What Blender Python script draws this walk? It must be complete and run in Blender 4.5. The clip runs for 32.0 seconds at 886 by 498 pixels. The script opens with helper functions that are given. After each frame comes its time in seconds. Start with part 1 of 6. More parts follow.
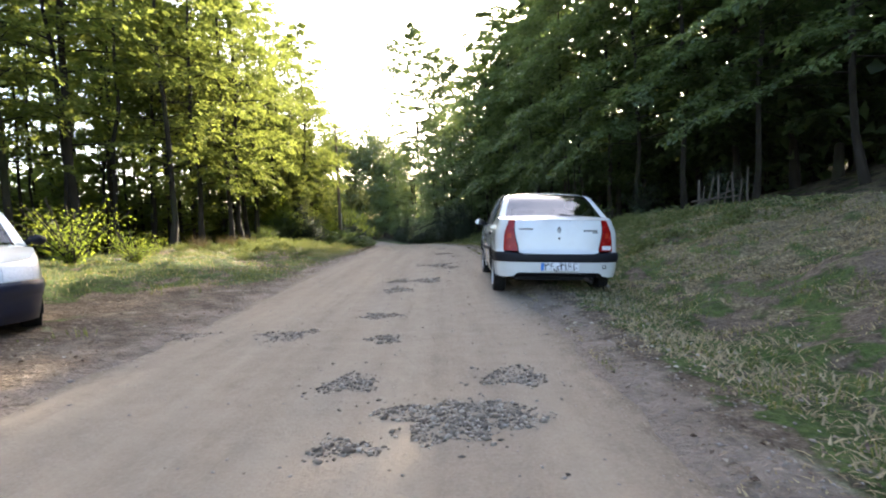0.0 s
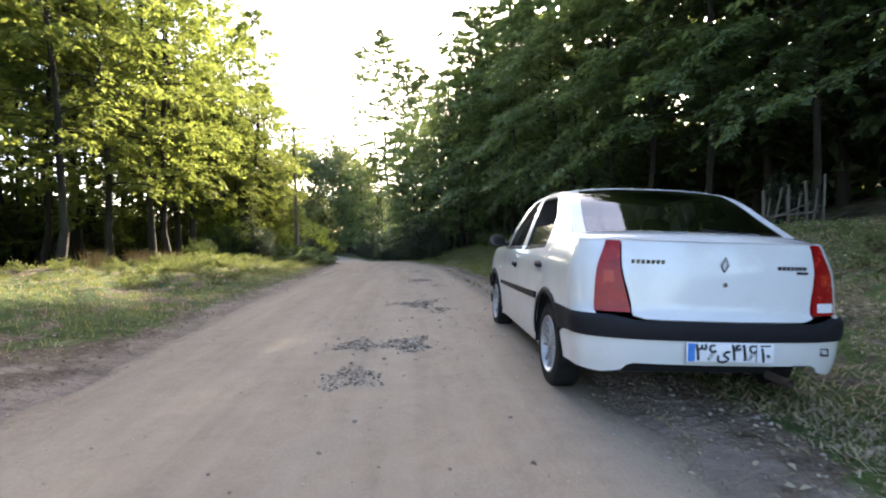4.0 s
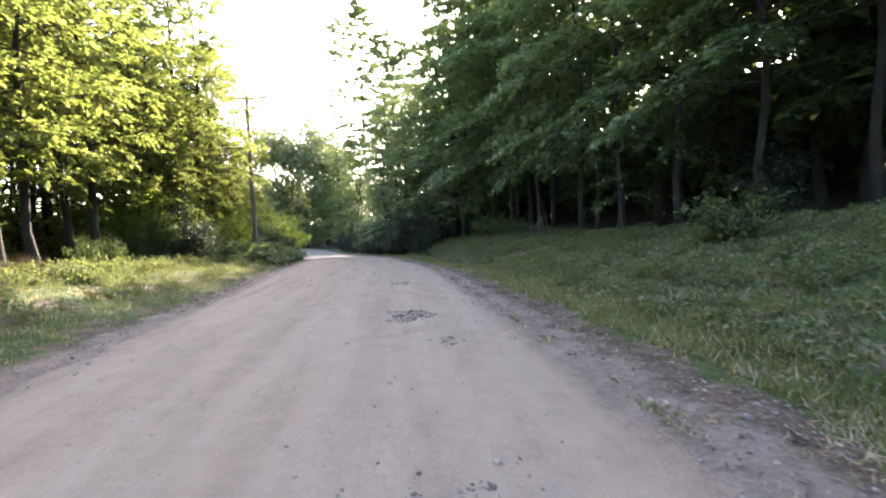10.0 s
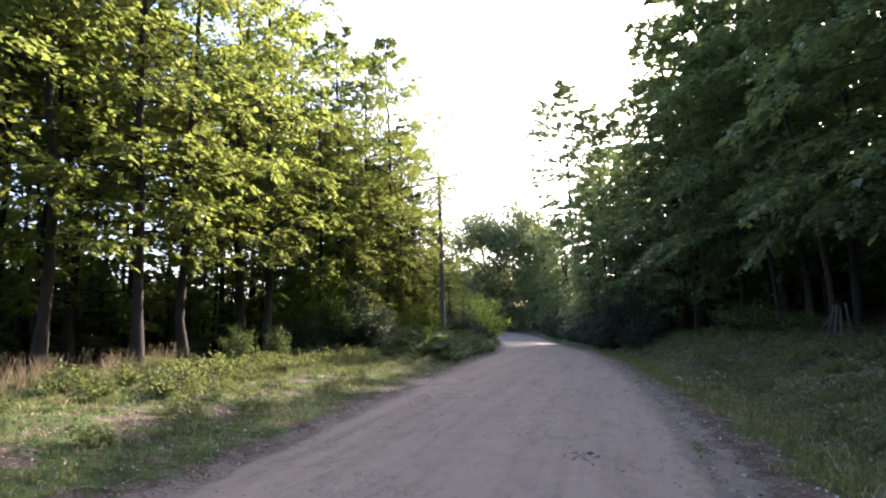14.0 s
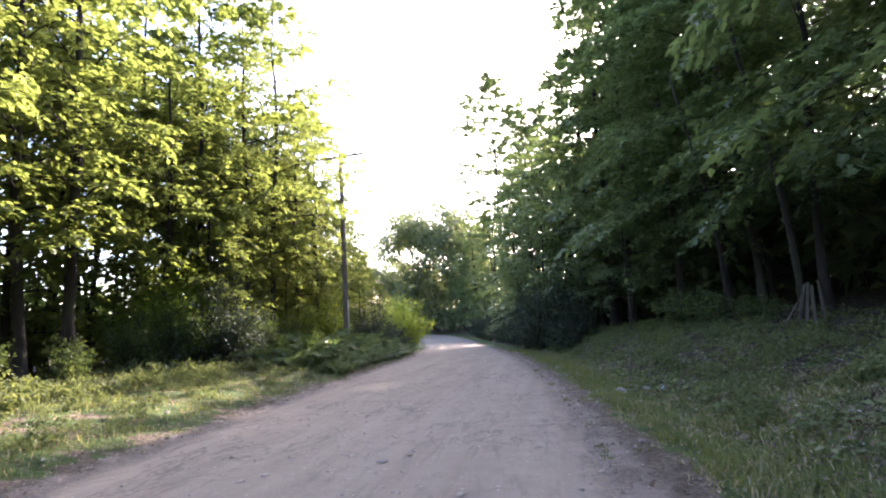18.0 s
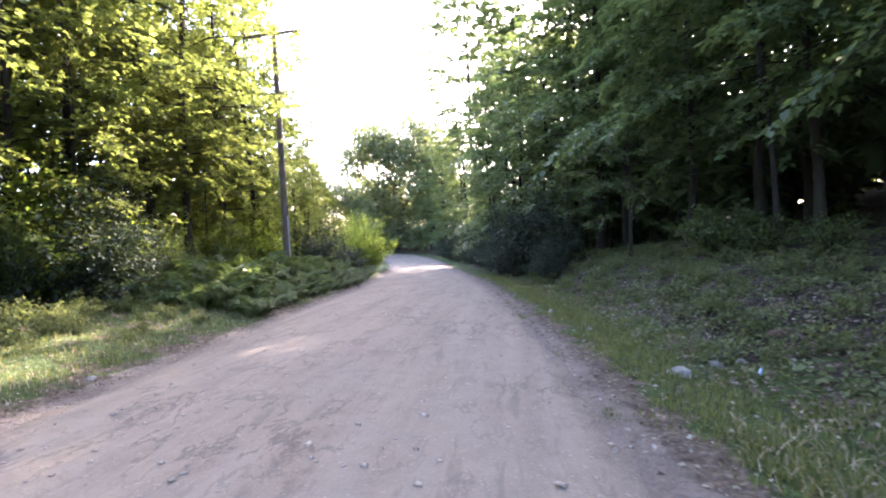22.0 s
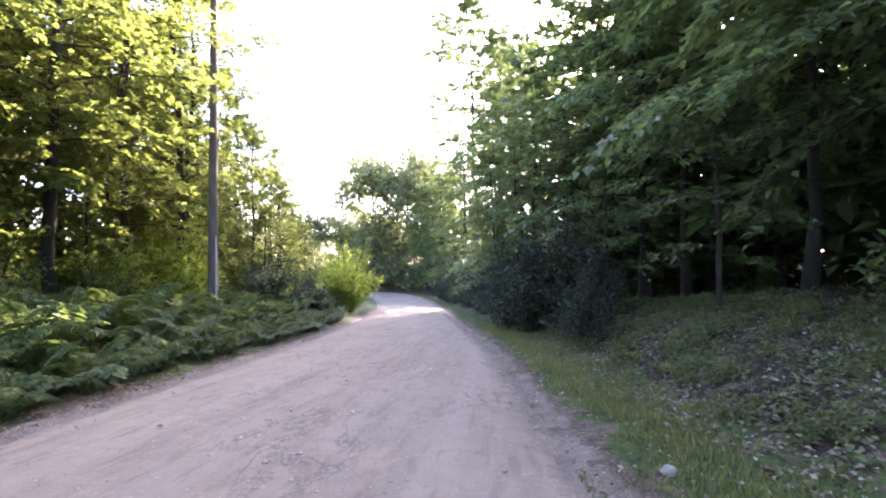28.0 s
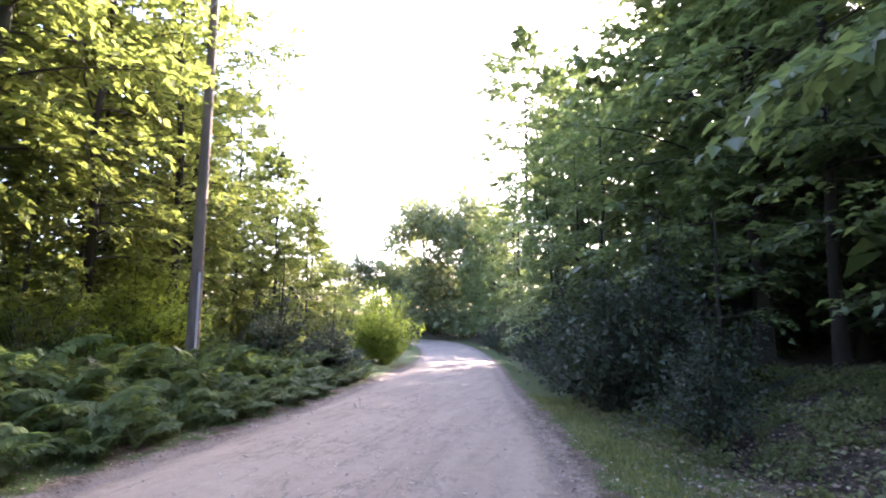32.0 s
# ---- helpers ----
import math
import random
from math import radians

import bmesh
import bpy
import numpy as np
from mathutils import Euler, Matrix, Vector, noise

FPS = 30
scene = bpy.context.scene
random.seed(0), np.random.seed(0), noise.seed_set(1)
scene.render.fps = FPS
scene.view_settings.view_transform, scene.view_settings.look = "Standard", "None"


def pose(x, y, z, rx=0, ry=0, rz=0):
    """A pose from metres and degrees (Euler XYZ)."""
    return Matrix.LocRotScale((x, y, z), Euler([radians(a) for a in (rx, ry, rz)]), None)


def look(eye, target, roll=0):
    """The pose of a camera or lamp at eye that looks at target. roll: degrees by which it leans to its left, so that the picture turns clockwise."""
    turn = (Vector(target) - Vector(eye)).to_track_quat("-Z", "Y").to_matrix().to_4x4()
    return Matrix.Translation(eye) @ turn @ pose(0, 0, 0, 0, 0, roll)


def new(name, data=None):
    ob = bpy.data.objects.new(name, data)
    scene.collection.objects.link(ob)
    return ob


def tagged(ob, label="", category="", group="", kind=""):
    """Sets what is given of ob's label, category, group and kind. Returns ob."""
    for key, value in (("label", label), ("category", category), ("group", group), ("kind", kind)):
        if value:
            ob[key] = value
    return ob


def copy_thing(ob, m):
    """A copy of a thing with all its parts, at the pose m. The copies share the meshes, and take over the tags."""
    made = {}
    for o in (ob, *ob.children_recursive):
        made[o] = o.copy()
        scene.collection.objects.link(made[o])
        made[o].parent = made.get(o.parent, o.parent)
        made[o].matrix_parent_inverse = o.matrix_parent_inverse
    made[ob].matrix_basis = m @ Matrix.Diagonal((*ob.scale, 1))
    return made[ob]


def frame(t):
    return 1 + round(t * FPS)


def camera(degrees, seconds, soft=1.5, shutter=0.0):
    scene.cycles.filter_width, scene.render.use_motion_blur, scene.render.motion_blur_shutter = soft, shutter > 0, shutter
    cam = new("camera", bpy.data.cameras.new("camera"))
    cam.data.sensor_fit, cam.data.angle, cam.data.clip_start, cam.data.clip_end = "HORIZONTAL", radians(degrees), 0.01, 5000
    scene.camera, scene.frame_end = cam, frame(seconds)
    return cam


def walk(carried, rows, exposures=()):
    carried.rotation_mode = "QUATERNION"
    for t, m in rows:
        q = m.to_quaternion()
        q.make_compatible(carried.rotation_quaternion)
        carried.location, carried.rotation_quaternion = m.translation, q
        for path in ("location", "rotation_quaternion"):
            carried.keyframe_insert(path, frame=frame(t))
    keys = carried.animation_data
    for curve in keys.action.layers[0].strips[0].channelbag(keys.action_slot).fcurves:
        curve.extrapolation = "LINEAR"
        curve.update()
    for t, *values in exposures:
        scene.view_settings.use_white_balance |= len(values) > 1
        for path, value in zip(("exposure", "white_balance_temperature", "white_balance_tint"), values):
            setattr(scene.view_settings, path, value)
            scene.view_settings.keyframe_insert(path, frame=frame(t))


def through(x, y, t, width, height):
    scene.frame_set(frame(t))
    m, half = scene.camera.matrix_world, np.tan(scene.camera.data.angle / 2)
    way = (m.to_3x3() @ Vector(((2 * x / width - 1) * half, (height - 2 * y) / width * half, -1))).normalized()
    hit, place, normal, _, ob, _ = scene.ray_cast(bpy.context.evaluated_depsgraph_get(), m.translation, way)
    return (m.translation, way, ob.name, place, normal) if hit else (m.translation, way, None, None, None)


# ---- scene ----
cam = camera(82.7, 32.0, soft=2.0, shutter=0.3)
METRES, EYE, TILT, LEAN, TURN = 33.0, 1.08, 0.0, 0.0, 0.0
ROWS = [
    (0.0, 0.0, 0.0, 0.0, -0.13, -2.87, 2.54),
    (0.5, 0.0012, 0.0136, -0.0, -0.23, -3.63, 1.4),
    (1.0, 0.0035, 0.028, 0.0011, 3.76, -2.06, -0.73),
    (1.5, 0.0012, 0.0445, 0.0028, 4.61, 0.75, -0.68),
    (2.0, -0.0011, 0.0589, 0.0018, 5.64, 0.11, 0.43),
    (2.5, -0.0057, 0.0729, 0.001, 5.06, -1.91, 1.16),
    (3.0, -0.0087, 0.0896, 0.0008, -0.51, -1.95, 2.19),
    (3.5, -0.0082, 0.1055, 0.0014, -3.65, -1.72, 1.77),
    (5.5, -0.0083, 0.174, 0.0013, -3.32, -0.05, 0.1),
    (6.0, -0.0096, 0.189, 0.0018, 1.65, -0.18, 0.22),
    (6.5, -0.0108, 0.2057, 0.0024, 0.62, 0.05, 1.36),
    (7.0, -0.0091, 0.2202, 0.0025, -0.08, -1.07, 0.5),
    (7.5, -0.0081, 0.2357, 0.002, -3.16, -1.44, -0.27),
    (8.0, -0.0059, 0.2509, 0.0014, -3.2, -2.26, -0.27),
    (8.5, -0.0056, 0.2659, 0.0012, -4.41, -3.83, 1.33),
    (9.0, -0.004, 0.2826, 0.0016, -11.37, -4.32, 3.11),
    (9.5, -0.0046, 0.2968, 0.0019, -7.87, -4.42, 1.33),
    (10.0, -0.0052, 0.3152, 0.0022, -5.88, -2.57, 2.73),
    (10.5, -0.0027, 0.332, 0.0026, -4.2, -1.21, 2.28),
    (11.0, -0.0015, 0.3507, 0.0018, -7.86, -2.07, 1.16),
    (11.5, 0.0015, 0.3681, 0.0018, -10.07, -2.78, 1.07),
    (12.0, 0.0015, 0.3853, 0.0026, -4.88, -0.4, 1.29),
    (12.5, 0.0007, 0.4035, 0.0044, 4.65, 2.74, 2.15),
    (13.0, 0.0028, 0.4227, 0.0098, 12.29, 6.0, 1.53),
    (13.5, 0.0042, 0.4418, 0.0127, 16.54, 8.14, 1.08),
    (14.0, 0.0083, 0.4566, 0.0111, 17.8, 7.61, 1.87),
    (14.5, 0.0092, 0.4708, 0.0092, 14.16, 7.88, 2.12),
    (16.5, 0.015, 0.5359, 0.0063, 12.52, 7.97, 2.95),
    (17.0, 0.0158, 0.5525, 0.0046, 10.74, 6.54, 3.39),
    (17.5, 0.0175, 0.5692, 0.0052, 10.24, 7.84, 3.45),
    (18.0, 0.0166, 0.5852, 0.0039, 10.61, 7.72, 3.74),
    (18.5, 0.0161, 0.6017, 0.0039, 10.29, 7.31, 4.12),
    (19.0, 0.0156, 0.6182, 0.0068, 9.3, 8.43, 2.47),
    (19.5, 0.0136, 0.6341, 0.01, 9.37, 9.4, 1.25),
    (20.0, 0.0127, 0.6497, 0.0146, 10.85, 9.2, 0.6),
    (20.5, 0.0104, 0.6643, 0.0138, 9.32, 8.7, -0.22),
    (21.0, 0.0104, 0.68, 0.0126, 6.63, 7.74, -0.2),
    (21.5, 0.0075, 0.6952, 0.0103, 4.82, 4.2, 1.48),
    (22.0, 0.0044, 0.7065, 0.0062, 7.0, -1.73, 3.16),
    (22.5, 0.001, 0.7212, 0.0081, 11.01, 0.79, 1.96),
    (23.0, -0.0026, 0.736, 0.0084, 10.92, 5.31, 0.56),
    (23.5, -0.0013, 0.7509, 0.0066, 8.31, 4.87, 0.69),
    (24.0, 0.0013, 0.7653, 0.0027, -1.47, 1.26, 2.46),
    (24.5, 0.0046, 0.7806, 0.001, -9.07, 0.16, 4.01),
    (25.0, 0.0069, 0.7955, 0.0001, -11.31, 1.37, 5.12),
    (25.5, 0.0063, 0.8101, 0.0004, -8.89, 2.4, 5.4),
    (26.0, 0.002, 0.8232, 0.0013, -0.81, 2.99, 3.88),
    (26.5, -0.0022, 0.8371, 0.0007, 0.49, 2.69, 3.23),
    (28.5, -0.0052, 0.8897, 0.0012, 9.35, 2.76, 1.18),
    (29.0, -0.0063, 0.9027, 0.0003, 10.66, 1.31, 1.97),
    (29.5, -0.0054, 0.9164, -0.0001, 11.23, 2.99, 1.95),
    (30.0, -0.0066, 0.93, -0.0009, 7.68, 6.77, 3.06),
    (30.5, -0.0066, 0.9432, -0.0017, 5.54, 7.89, 5.05),
    (31.0, -0.0068, 0.9569, -0.001, 7.23, 6.91, 3.99),
    (31.5, -0.0088, 0.9729, 0.0029, 9.88, 7.47, 1.5),
    (32.0, -0.0095, 0.9863, 0.0038, 13.1, 8.12, 0.22),
]
EXPOSURES = [(0.0, 2.6, 6350, 15), (3.0, 2.6, 6350, 16), (6.0, 2.65, 6030, 19), (10.0, 3.1, 5980, 21), (12.0, 3.35, 5770, 23), (13.0, 3.15, 5750, 25.5), (14.0, 2.2, 5750, 25.5), (16.5, 2.25, 5790, 26.5), (17.0, 3.1, 5790, 26.5), (18.0, 2.9, 5790, 27.2), (19.0, 3.05, 5775, 28), (20.0, 3.05, 5770, 28.5), (21.0, 3.35, 5770, 28.5), (23.0, 3.5, 5770, 32), (25.0, 4.05, 5770, 34), (28.0, 3.55, 5770, 34), (31.0, 3.85, 5770, 34.5), (32.0, 3.53, 5770, 34)]
walk(cam, [(t, pose(0, 0, EYE, TILT, LEAN, TURN) @ pose(METRES * x, METRES * y, METRES * z, 90 + pitch, roll, yaw)) for t, x, y, z, yaw, pitch, roll in ROWS], EXPOSURES)


# ---------- daylight: low sun ahead and to the side, behind the tall trees ----------
SUN_AZ, SUN_EL = 15.0, 24.0
world = bpy.data.worlds.new("sky")
scene.world = world
world.use_nodes = True
wn = world.node_tree.nodes
sky = wn.new("ShaderNodeTexSky")
sky.sky_type, sky.sun_disc = "NISHITA", False
sky.sun_elevation, sky.sun_rotation = radians(SUN_EL), radians(SUN_AZ)
sky.air_density, sky.dust_density, sky.ozone_density = 1.0, 3.0, 1.0
wn["Background"].inputs["Strength"].default_value = 0.15
world.node_tree.links.new(sky.outputs[0], wn["Background"].inputs["Color"])
sun_to = Vector((math.sin(radians(SUN_AZ)) * math.cos(radians(SUN_EL)), math.cos(radians(SUN_AZ)) * math.cos(radians(SUN_EL)), math.sin(radians(SUN_EL))))
sun = new("sun", bpy.data.lights.new("sun", "SUN"))
sun.data.energy, sun.data.angle, sun.data.color = 5.0, radians(0.6), (1.0, 0.87, 0.66)
sun.matrix_world = look(sun_to * 200, (0, 0, 0))


# ---------- materials ----------
class Mat:
    """A small builder of procedural node materials."""

    def __init__(self, name, rough=0.6, metal=0.0, color=(0.5, 0.5, 0.5), spec=0.5):
        self.m = bpy.data.materials.new(name)
        self.m.use_nodes = True
        self.t = self.m.node_tree
        self.bsdf = self.t.nodes["Principled BSDF"]
        self.bsdf.inputs["Roughness"].default_value = rough
        self.bsdf.inputs["Metallic"].default_value = metal
        self.bsdf.inputs["Base Color"].default_value = (*color, 1)
        self.bsdf.inputs["Specular IOR Level"].default_value = spec
        self.coord = None

    def node(self, kind, **values):
        n = self.t.nodes.new("ShaderNode" + kind)
        for k, v in values.items():
            n.inputs[k].default_value = v
        return n

    def link(self, a, b):
        self.t.links.new(a, b)

    def pos(self):
        if self.coord is None:
            self.coord = self.node("NewGeometry").outputs["Position"]
        return self.coord

    def local(self):
        return self.node("TexCoord").outputs["Object"]

    def noise(self, scale, detail=4.0, rough=0.55, where=None, stretch=None, distort=0.0):
        n = self.node("TexNoise", Scale=scale, Detail=detail, Roughness=rough, Distortion=distort)
        src = where or self.pos()
        if stretch:
            mp = self.node("Mapping")
            mp.inputs["Scale"].default_value = stretch
            self.link(src, mp.inputs["Vector"])
            src = mp.outputs[0]
        self.link(src, n.inputs["Vector"])
        return n.outputs["Fac"]

    def ramp(self, fac, stops):
        n = self.node("ValToRGB")
        e = n.color_ramp.elements
        while len(e) < len(stops):
            e.new(0.5)
        for i, (p, c) in enumerate(stops):
            e[i].position = p
            e[i].color = (*c, 1) if len(c) == 3 else c
        self.link(fac, n.inputs["Fac"])
        return n.outputs["Color"]

    def mix(self, fac, a, b, mode="MIX"):
        n = self.t.nodes.new("ShaderNodeMix")
        n.data_type, n.blend_type = "RGBA", mode
        for sock, v in ((n.inputs[0], fac), (n.inputs[6], a), (n.inputs[7], b)):
            if isinstance(v, (int, float)):
                sock.default_value = v
            elif isinstance(v, tuple):
                sock.default_value = (*v, 1)
            else:
                self.link(v, sock)
        return n.outputs[2]

    def math(self, op, a, b=0.0, clamp=False):
        n = self.t.nodes.new("ShaderNodeMath")
        n.operation, n.use_clamp = op, clamp
        for sock, v in ((n.inputs[0], a), (n.inputs[1], b)):
            if isinstance(v, (int, float)):
                sock.default_value = v
            else:
                self.link(v, sock)
        return n.outputs[0]

    def attr(self, name):
        n = self.node("Attribute")
        n.attribute_name = name
        return n.outputs["Fac"]

    def island(self):
        return self.node("NewGeometry").outputs["Random Per Island"]

    def each(self):
        return self.node("ObjectInfo").outputs["Random"]

    def color(self, c):
        self.link(c, self.bsdf.inputs["Base Color"])
        return self

    def rough(self, r):
        self.link(r, self.bsdf.inputs["Roughness"])
        return self

    def bump(self, height, strength=0.4, distance=0.02):
        n = self.node("Bump", Strength=strength, Distance=distance)
        self.link(height, n.inputs["Height"])
        self.link(n.outputs[0], self.bsdf.inputs["Normal"])
        return self


def leaf_material(name, dark, mid, light, through=0.45, rough=0.45, spec=0.2):
    """Thin leaves: varied greens, some light passing through the blade."""
    k = Mat(name, rough=rough, spec=spec)
    tone = k.ramp(k.island(), [(0.0, dark), (0.55, mid), (1.0, light)])
    tone = k.mix(k.math("MULTIPLY", k.each(), 0.35), tone, mid)
    patch = k.noise(0.5, 2.0)
    tone = k.mix(k.math("MULTIPLY", patch, 0.5), tone, light)
    k.color(tone)
    glow = k.node("BsdfTranslucent")
    warm = k.mix(1.0, tone, (1.72, 1.62, 0.98), "MULTIPLY")
    k.link(warm, glow.inputs["Color"])
    ms = k.node("MixShader", Fac=through)
    k.link(k.bsdf.outputs[0], ms.inputs[1])
    k.link(glow.outputs[0], ms.inputs[2])
    k.link(ms.outputs[0], k.t.nodes["Material Output"].inputs["Surface"])
    return k.m


# sun and shade are put into the leaf colour: one lit green, one shaded
LEAF_SUNLIT = leaf_material("leaf_sunlit", (0.066, 0.098, 0.031), (0.112, 0.145, 0.043), (0.168, 0.195, 0.06), 0.65)
LEAF_SHADED = leaf_material("leaf_shaded", (0.04, 0.066, 0.03), (0.082, 0.124, 0.048), (0.15, 0.198, 0.088), 0.47, 0.36, 0.35)
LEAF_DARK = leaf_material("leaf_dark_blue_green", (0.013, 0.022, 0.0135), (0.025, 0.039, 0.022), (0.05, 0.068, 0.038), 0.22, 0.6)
LEAF_WEED = leaf_material("leaf_weed", (0.034, 0.05, 0.017), (0.076, 0.102, 0.034), (0.17, 0.185, 0.086), 0.4, 0.6, 0.1)
LEAF_SHRUB = leaf_material("leaf_shrub", (0.03, 0.052, 0.016), (0.058, 0.09, 0.026), (0.105, 0.14, 0.046), 0.4)
LEAF_GOLD = leaf_material("leaf_yellow_green", (0.085, 0.14, 0.022), (0.15, 0.21, 0.034), (0.23, 0.28, 0.052), 0.6)
# distance haze is put into this leaf colour: paler, greyer greens
LEAF_FAR_HAZED = leaf_material("leaf_far_hazed", (0.08, 0.105, 0.06), (0.115, 0.145, 0.08), (0.16, 0.19, 0.105), 0.5)
FERN = leaf_material("fern_green", (0.038, 0.067, 0.022), (0.066, 0.105, 0.034), (0.112, 0.15, 0.052), 0.45)
GRASS = leaf_material("grass_blade", (0.052, 0.077, 0.02), (0.1, 0.128, 0.035), (0.185, 0.188, 0.076), 0.4, 0.55)


def bark_material(name, dark, light):
    k = Mat(name, rough=0.9, spec=0.2)
    n = k.noise(3.0, 6.0, 0.65, stretch=(1, 1, 0.25))
    fine = k.noise(40.0, 3.0, 0.6, stretch=(1, 1, 0.2))
    c = k.ramp(n, [(0.3, dark), (0.7, light)])
    moss = k.ramp(k.noise(0.9, 3.0), [(0.55, (0, 0, 0)), (0.75, (1, 1, 1))])
    k.color(k.mix(k.math("MULTIPLY", moss, 0.5), c, (0.06, 0.075, 0.03)))
    return k.bump(k.math("ADD", n, k.math("MULTIPLY", fine, 0.5)), 0.7, 0.03).m


BARK = bark_material("bark_grey_brown", (0.019, 0.0155, 0.012), (0.05, 0.041, 0.032))
BARK_PALE = bark_material("bark_pale", (0.075, 0.062, 0.05), (0.19, 0.16, 0.13))


def ground_material():
    """Forest verge: short grass, bare trodden earth, dry leaf litter."""
    k = Mat("verge_ground", rough=0.95, spec=0.15)
    big, mid, fine = k.noise(0.35, 4.0), k.noise(2.2, 5.0, 0.6), k.noise(26.0, 4.0, 0.65)
    soil = k.ramp(fine, [(0.3, (0.075, 0.056, 0.039)), (0.55, (0.155, 0.121, 0.087)), (0.75, (0.26, 0.21, 0.158))])
    litter = k.ramp(k.noise(60.0, 2.0), [(0.35, (0.04, 0.03, 0.02)), (0.6, (0.12, 0.094, 0.064)), (0.74, (0.3, 0.25, 0.185))])
    soil = k.mix(k.ramp(mid, [(0.45, (0, 0, 0)), (0.6, (1, 1, 1))]), soil, litter)
    green = k.ramp(fine, [(0.3, (0.028, 0.047, 0.012)), (0.6, (0.068, 0.108, 0.026)), (0.8, (0.135, 0.162, 0.055))])
    green = k.mix(k.math("MULTIPLY", big, 0.55), green, (0.092, 0.112, 0.038))
    cover = k.math("ADD", k.attr("grass"), k.math("MULTIPLY", k.math("SUBTRACT", k.math("ADD", k.math("MULTIPLY", mid, 0.6), k.math("MULTIPLY", k.noise(1.1, 4.0, 0.6), 0.4)), 0.5), 3.4))
    cover = k.ramp(cover, [(0.42, (0, 0, 0)), (0.58, (1, 1, 1))])
    pale = k.ramp(k.math("ADD", k.math("MULTIPLY", mid, 0.6), k.math("MULTIPLY", fine, 0.4)), [(0.3, (0.16, 0.127, 0.095)), (0.55, (0.25, 0.205, 0.16)), (0.75, (0.33, 0.28, 0.222))])
    dust = k.math("ADD", k.attr("dust"), k.math("MULTIPLY", k.math("SUBTRACT", mid, 0.5), 1.6))
    dust = k.ramp(dust, [(0.35, (0, 0, 0)), (0.65, (1, 1, 1))])
    clod = k.noise(7.0, 5.0, 0.65, stretch=(0.7, 1.3, 1))
    thatch = k.ramp(k.noise(30.0, 3.0, 0.6, stretch=(1, 0.5, 1)), [(0.35, (0.075, 0.06, 0.034)), (0.55, (0.185, 0.155, 0.09)), (0.72, (0.37, 0.32, 0.2))])
    dry = k.math("ADD", k.attr("thatch"), k.math("MULTIPLY", k.math("SUBTRACT", k.noise(1.3, 4.0, 0.6, stretch=(1.3, 0.8, 1)), 0.5), 3.2))
    dry = k.ramp(dry, [(0.5, (0, 0, 0)), (0.7, (1, 1, 1))])
    tone = k.mix(dust, k.mix(dry, k.mix(cover, soil, green), thatch), pale)
    # dark soil under the wood, painted darker still for the bank's shade
    humus = k.ramp(k.noise(9.0, 5.0, 0.7), [(0.32, (0.018, 0.014, 0.0095)), (0.52, (0.045, 0.036, 0.025)), (0.66, (0.12, 0.098, 0.07))])
    deep = k.math("ADD", k.attr("humus"), k.math("MULTIPLY", k.math("SUBTRACT", k.noise(1.7, 4.0, 0.6), 0.5), 2.4))
    tone = k.mix(k.ramp(deep, [(0.45, (0, 0, 0)), (0.65, (1, 1, 1))]), tone, humus)
    mott = k.ramp(k.noise(5.0, 6.0, 0.72, stretch=(0.8, 1.2, 1)), [(0.34, (0.55, 0.52, 0.48)), (0.48, (1.0, 1.0, 1.0)), (0.66, (1.4, 1.38, 1.3))])
    tone = k.mix(k.math("SUBTRACT", 1.0, dust), tone, k.mix(1.0, tone, mott, "MULTIPLY"))
    scuff = k.math("MULTIPLY", k.ramp(clod, [(0.36, (1, 1, 1)), (0.47, (0, 0, 0))]), k.math("ADD", k.attr("worn"), 0.35, clamp=True))
    k.color(k.mix(k.math("MULTIPLY", scuff, 0.7), tone, (0.115, 0.088, 0.064)))
    h = k.math("ADD", k.math("ADD", mid, clod), k.math("MULTIPLY", fine, 0.6))
    return k.bump(h, 1.0, 0.10).m


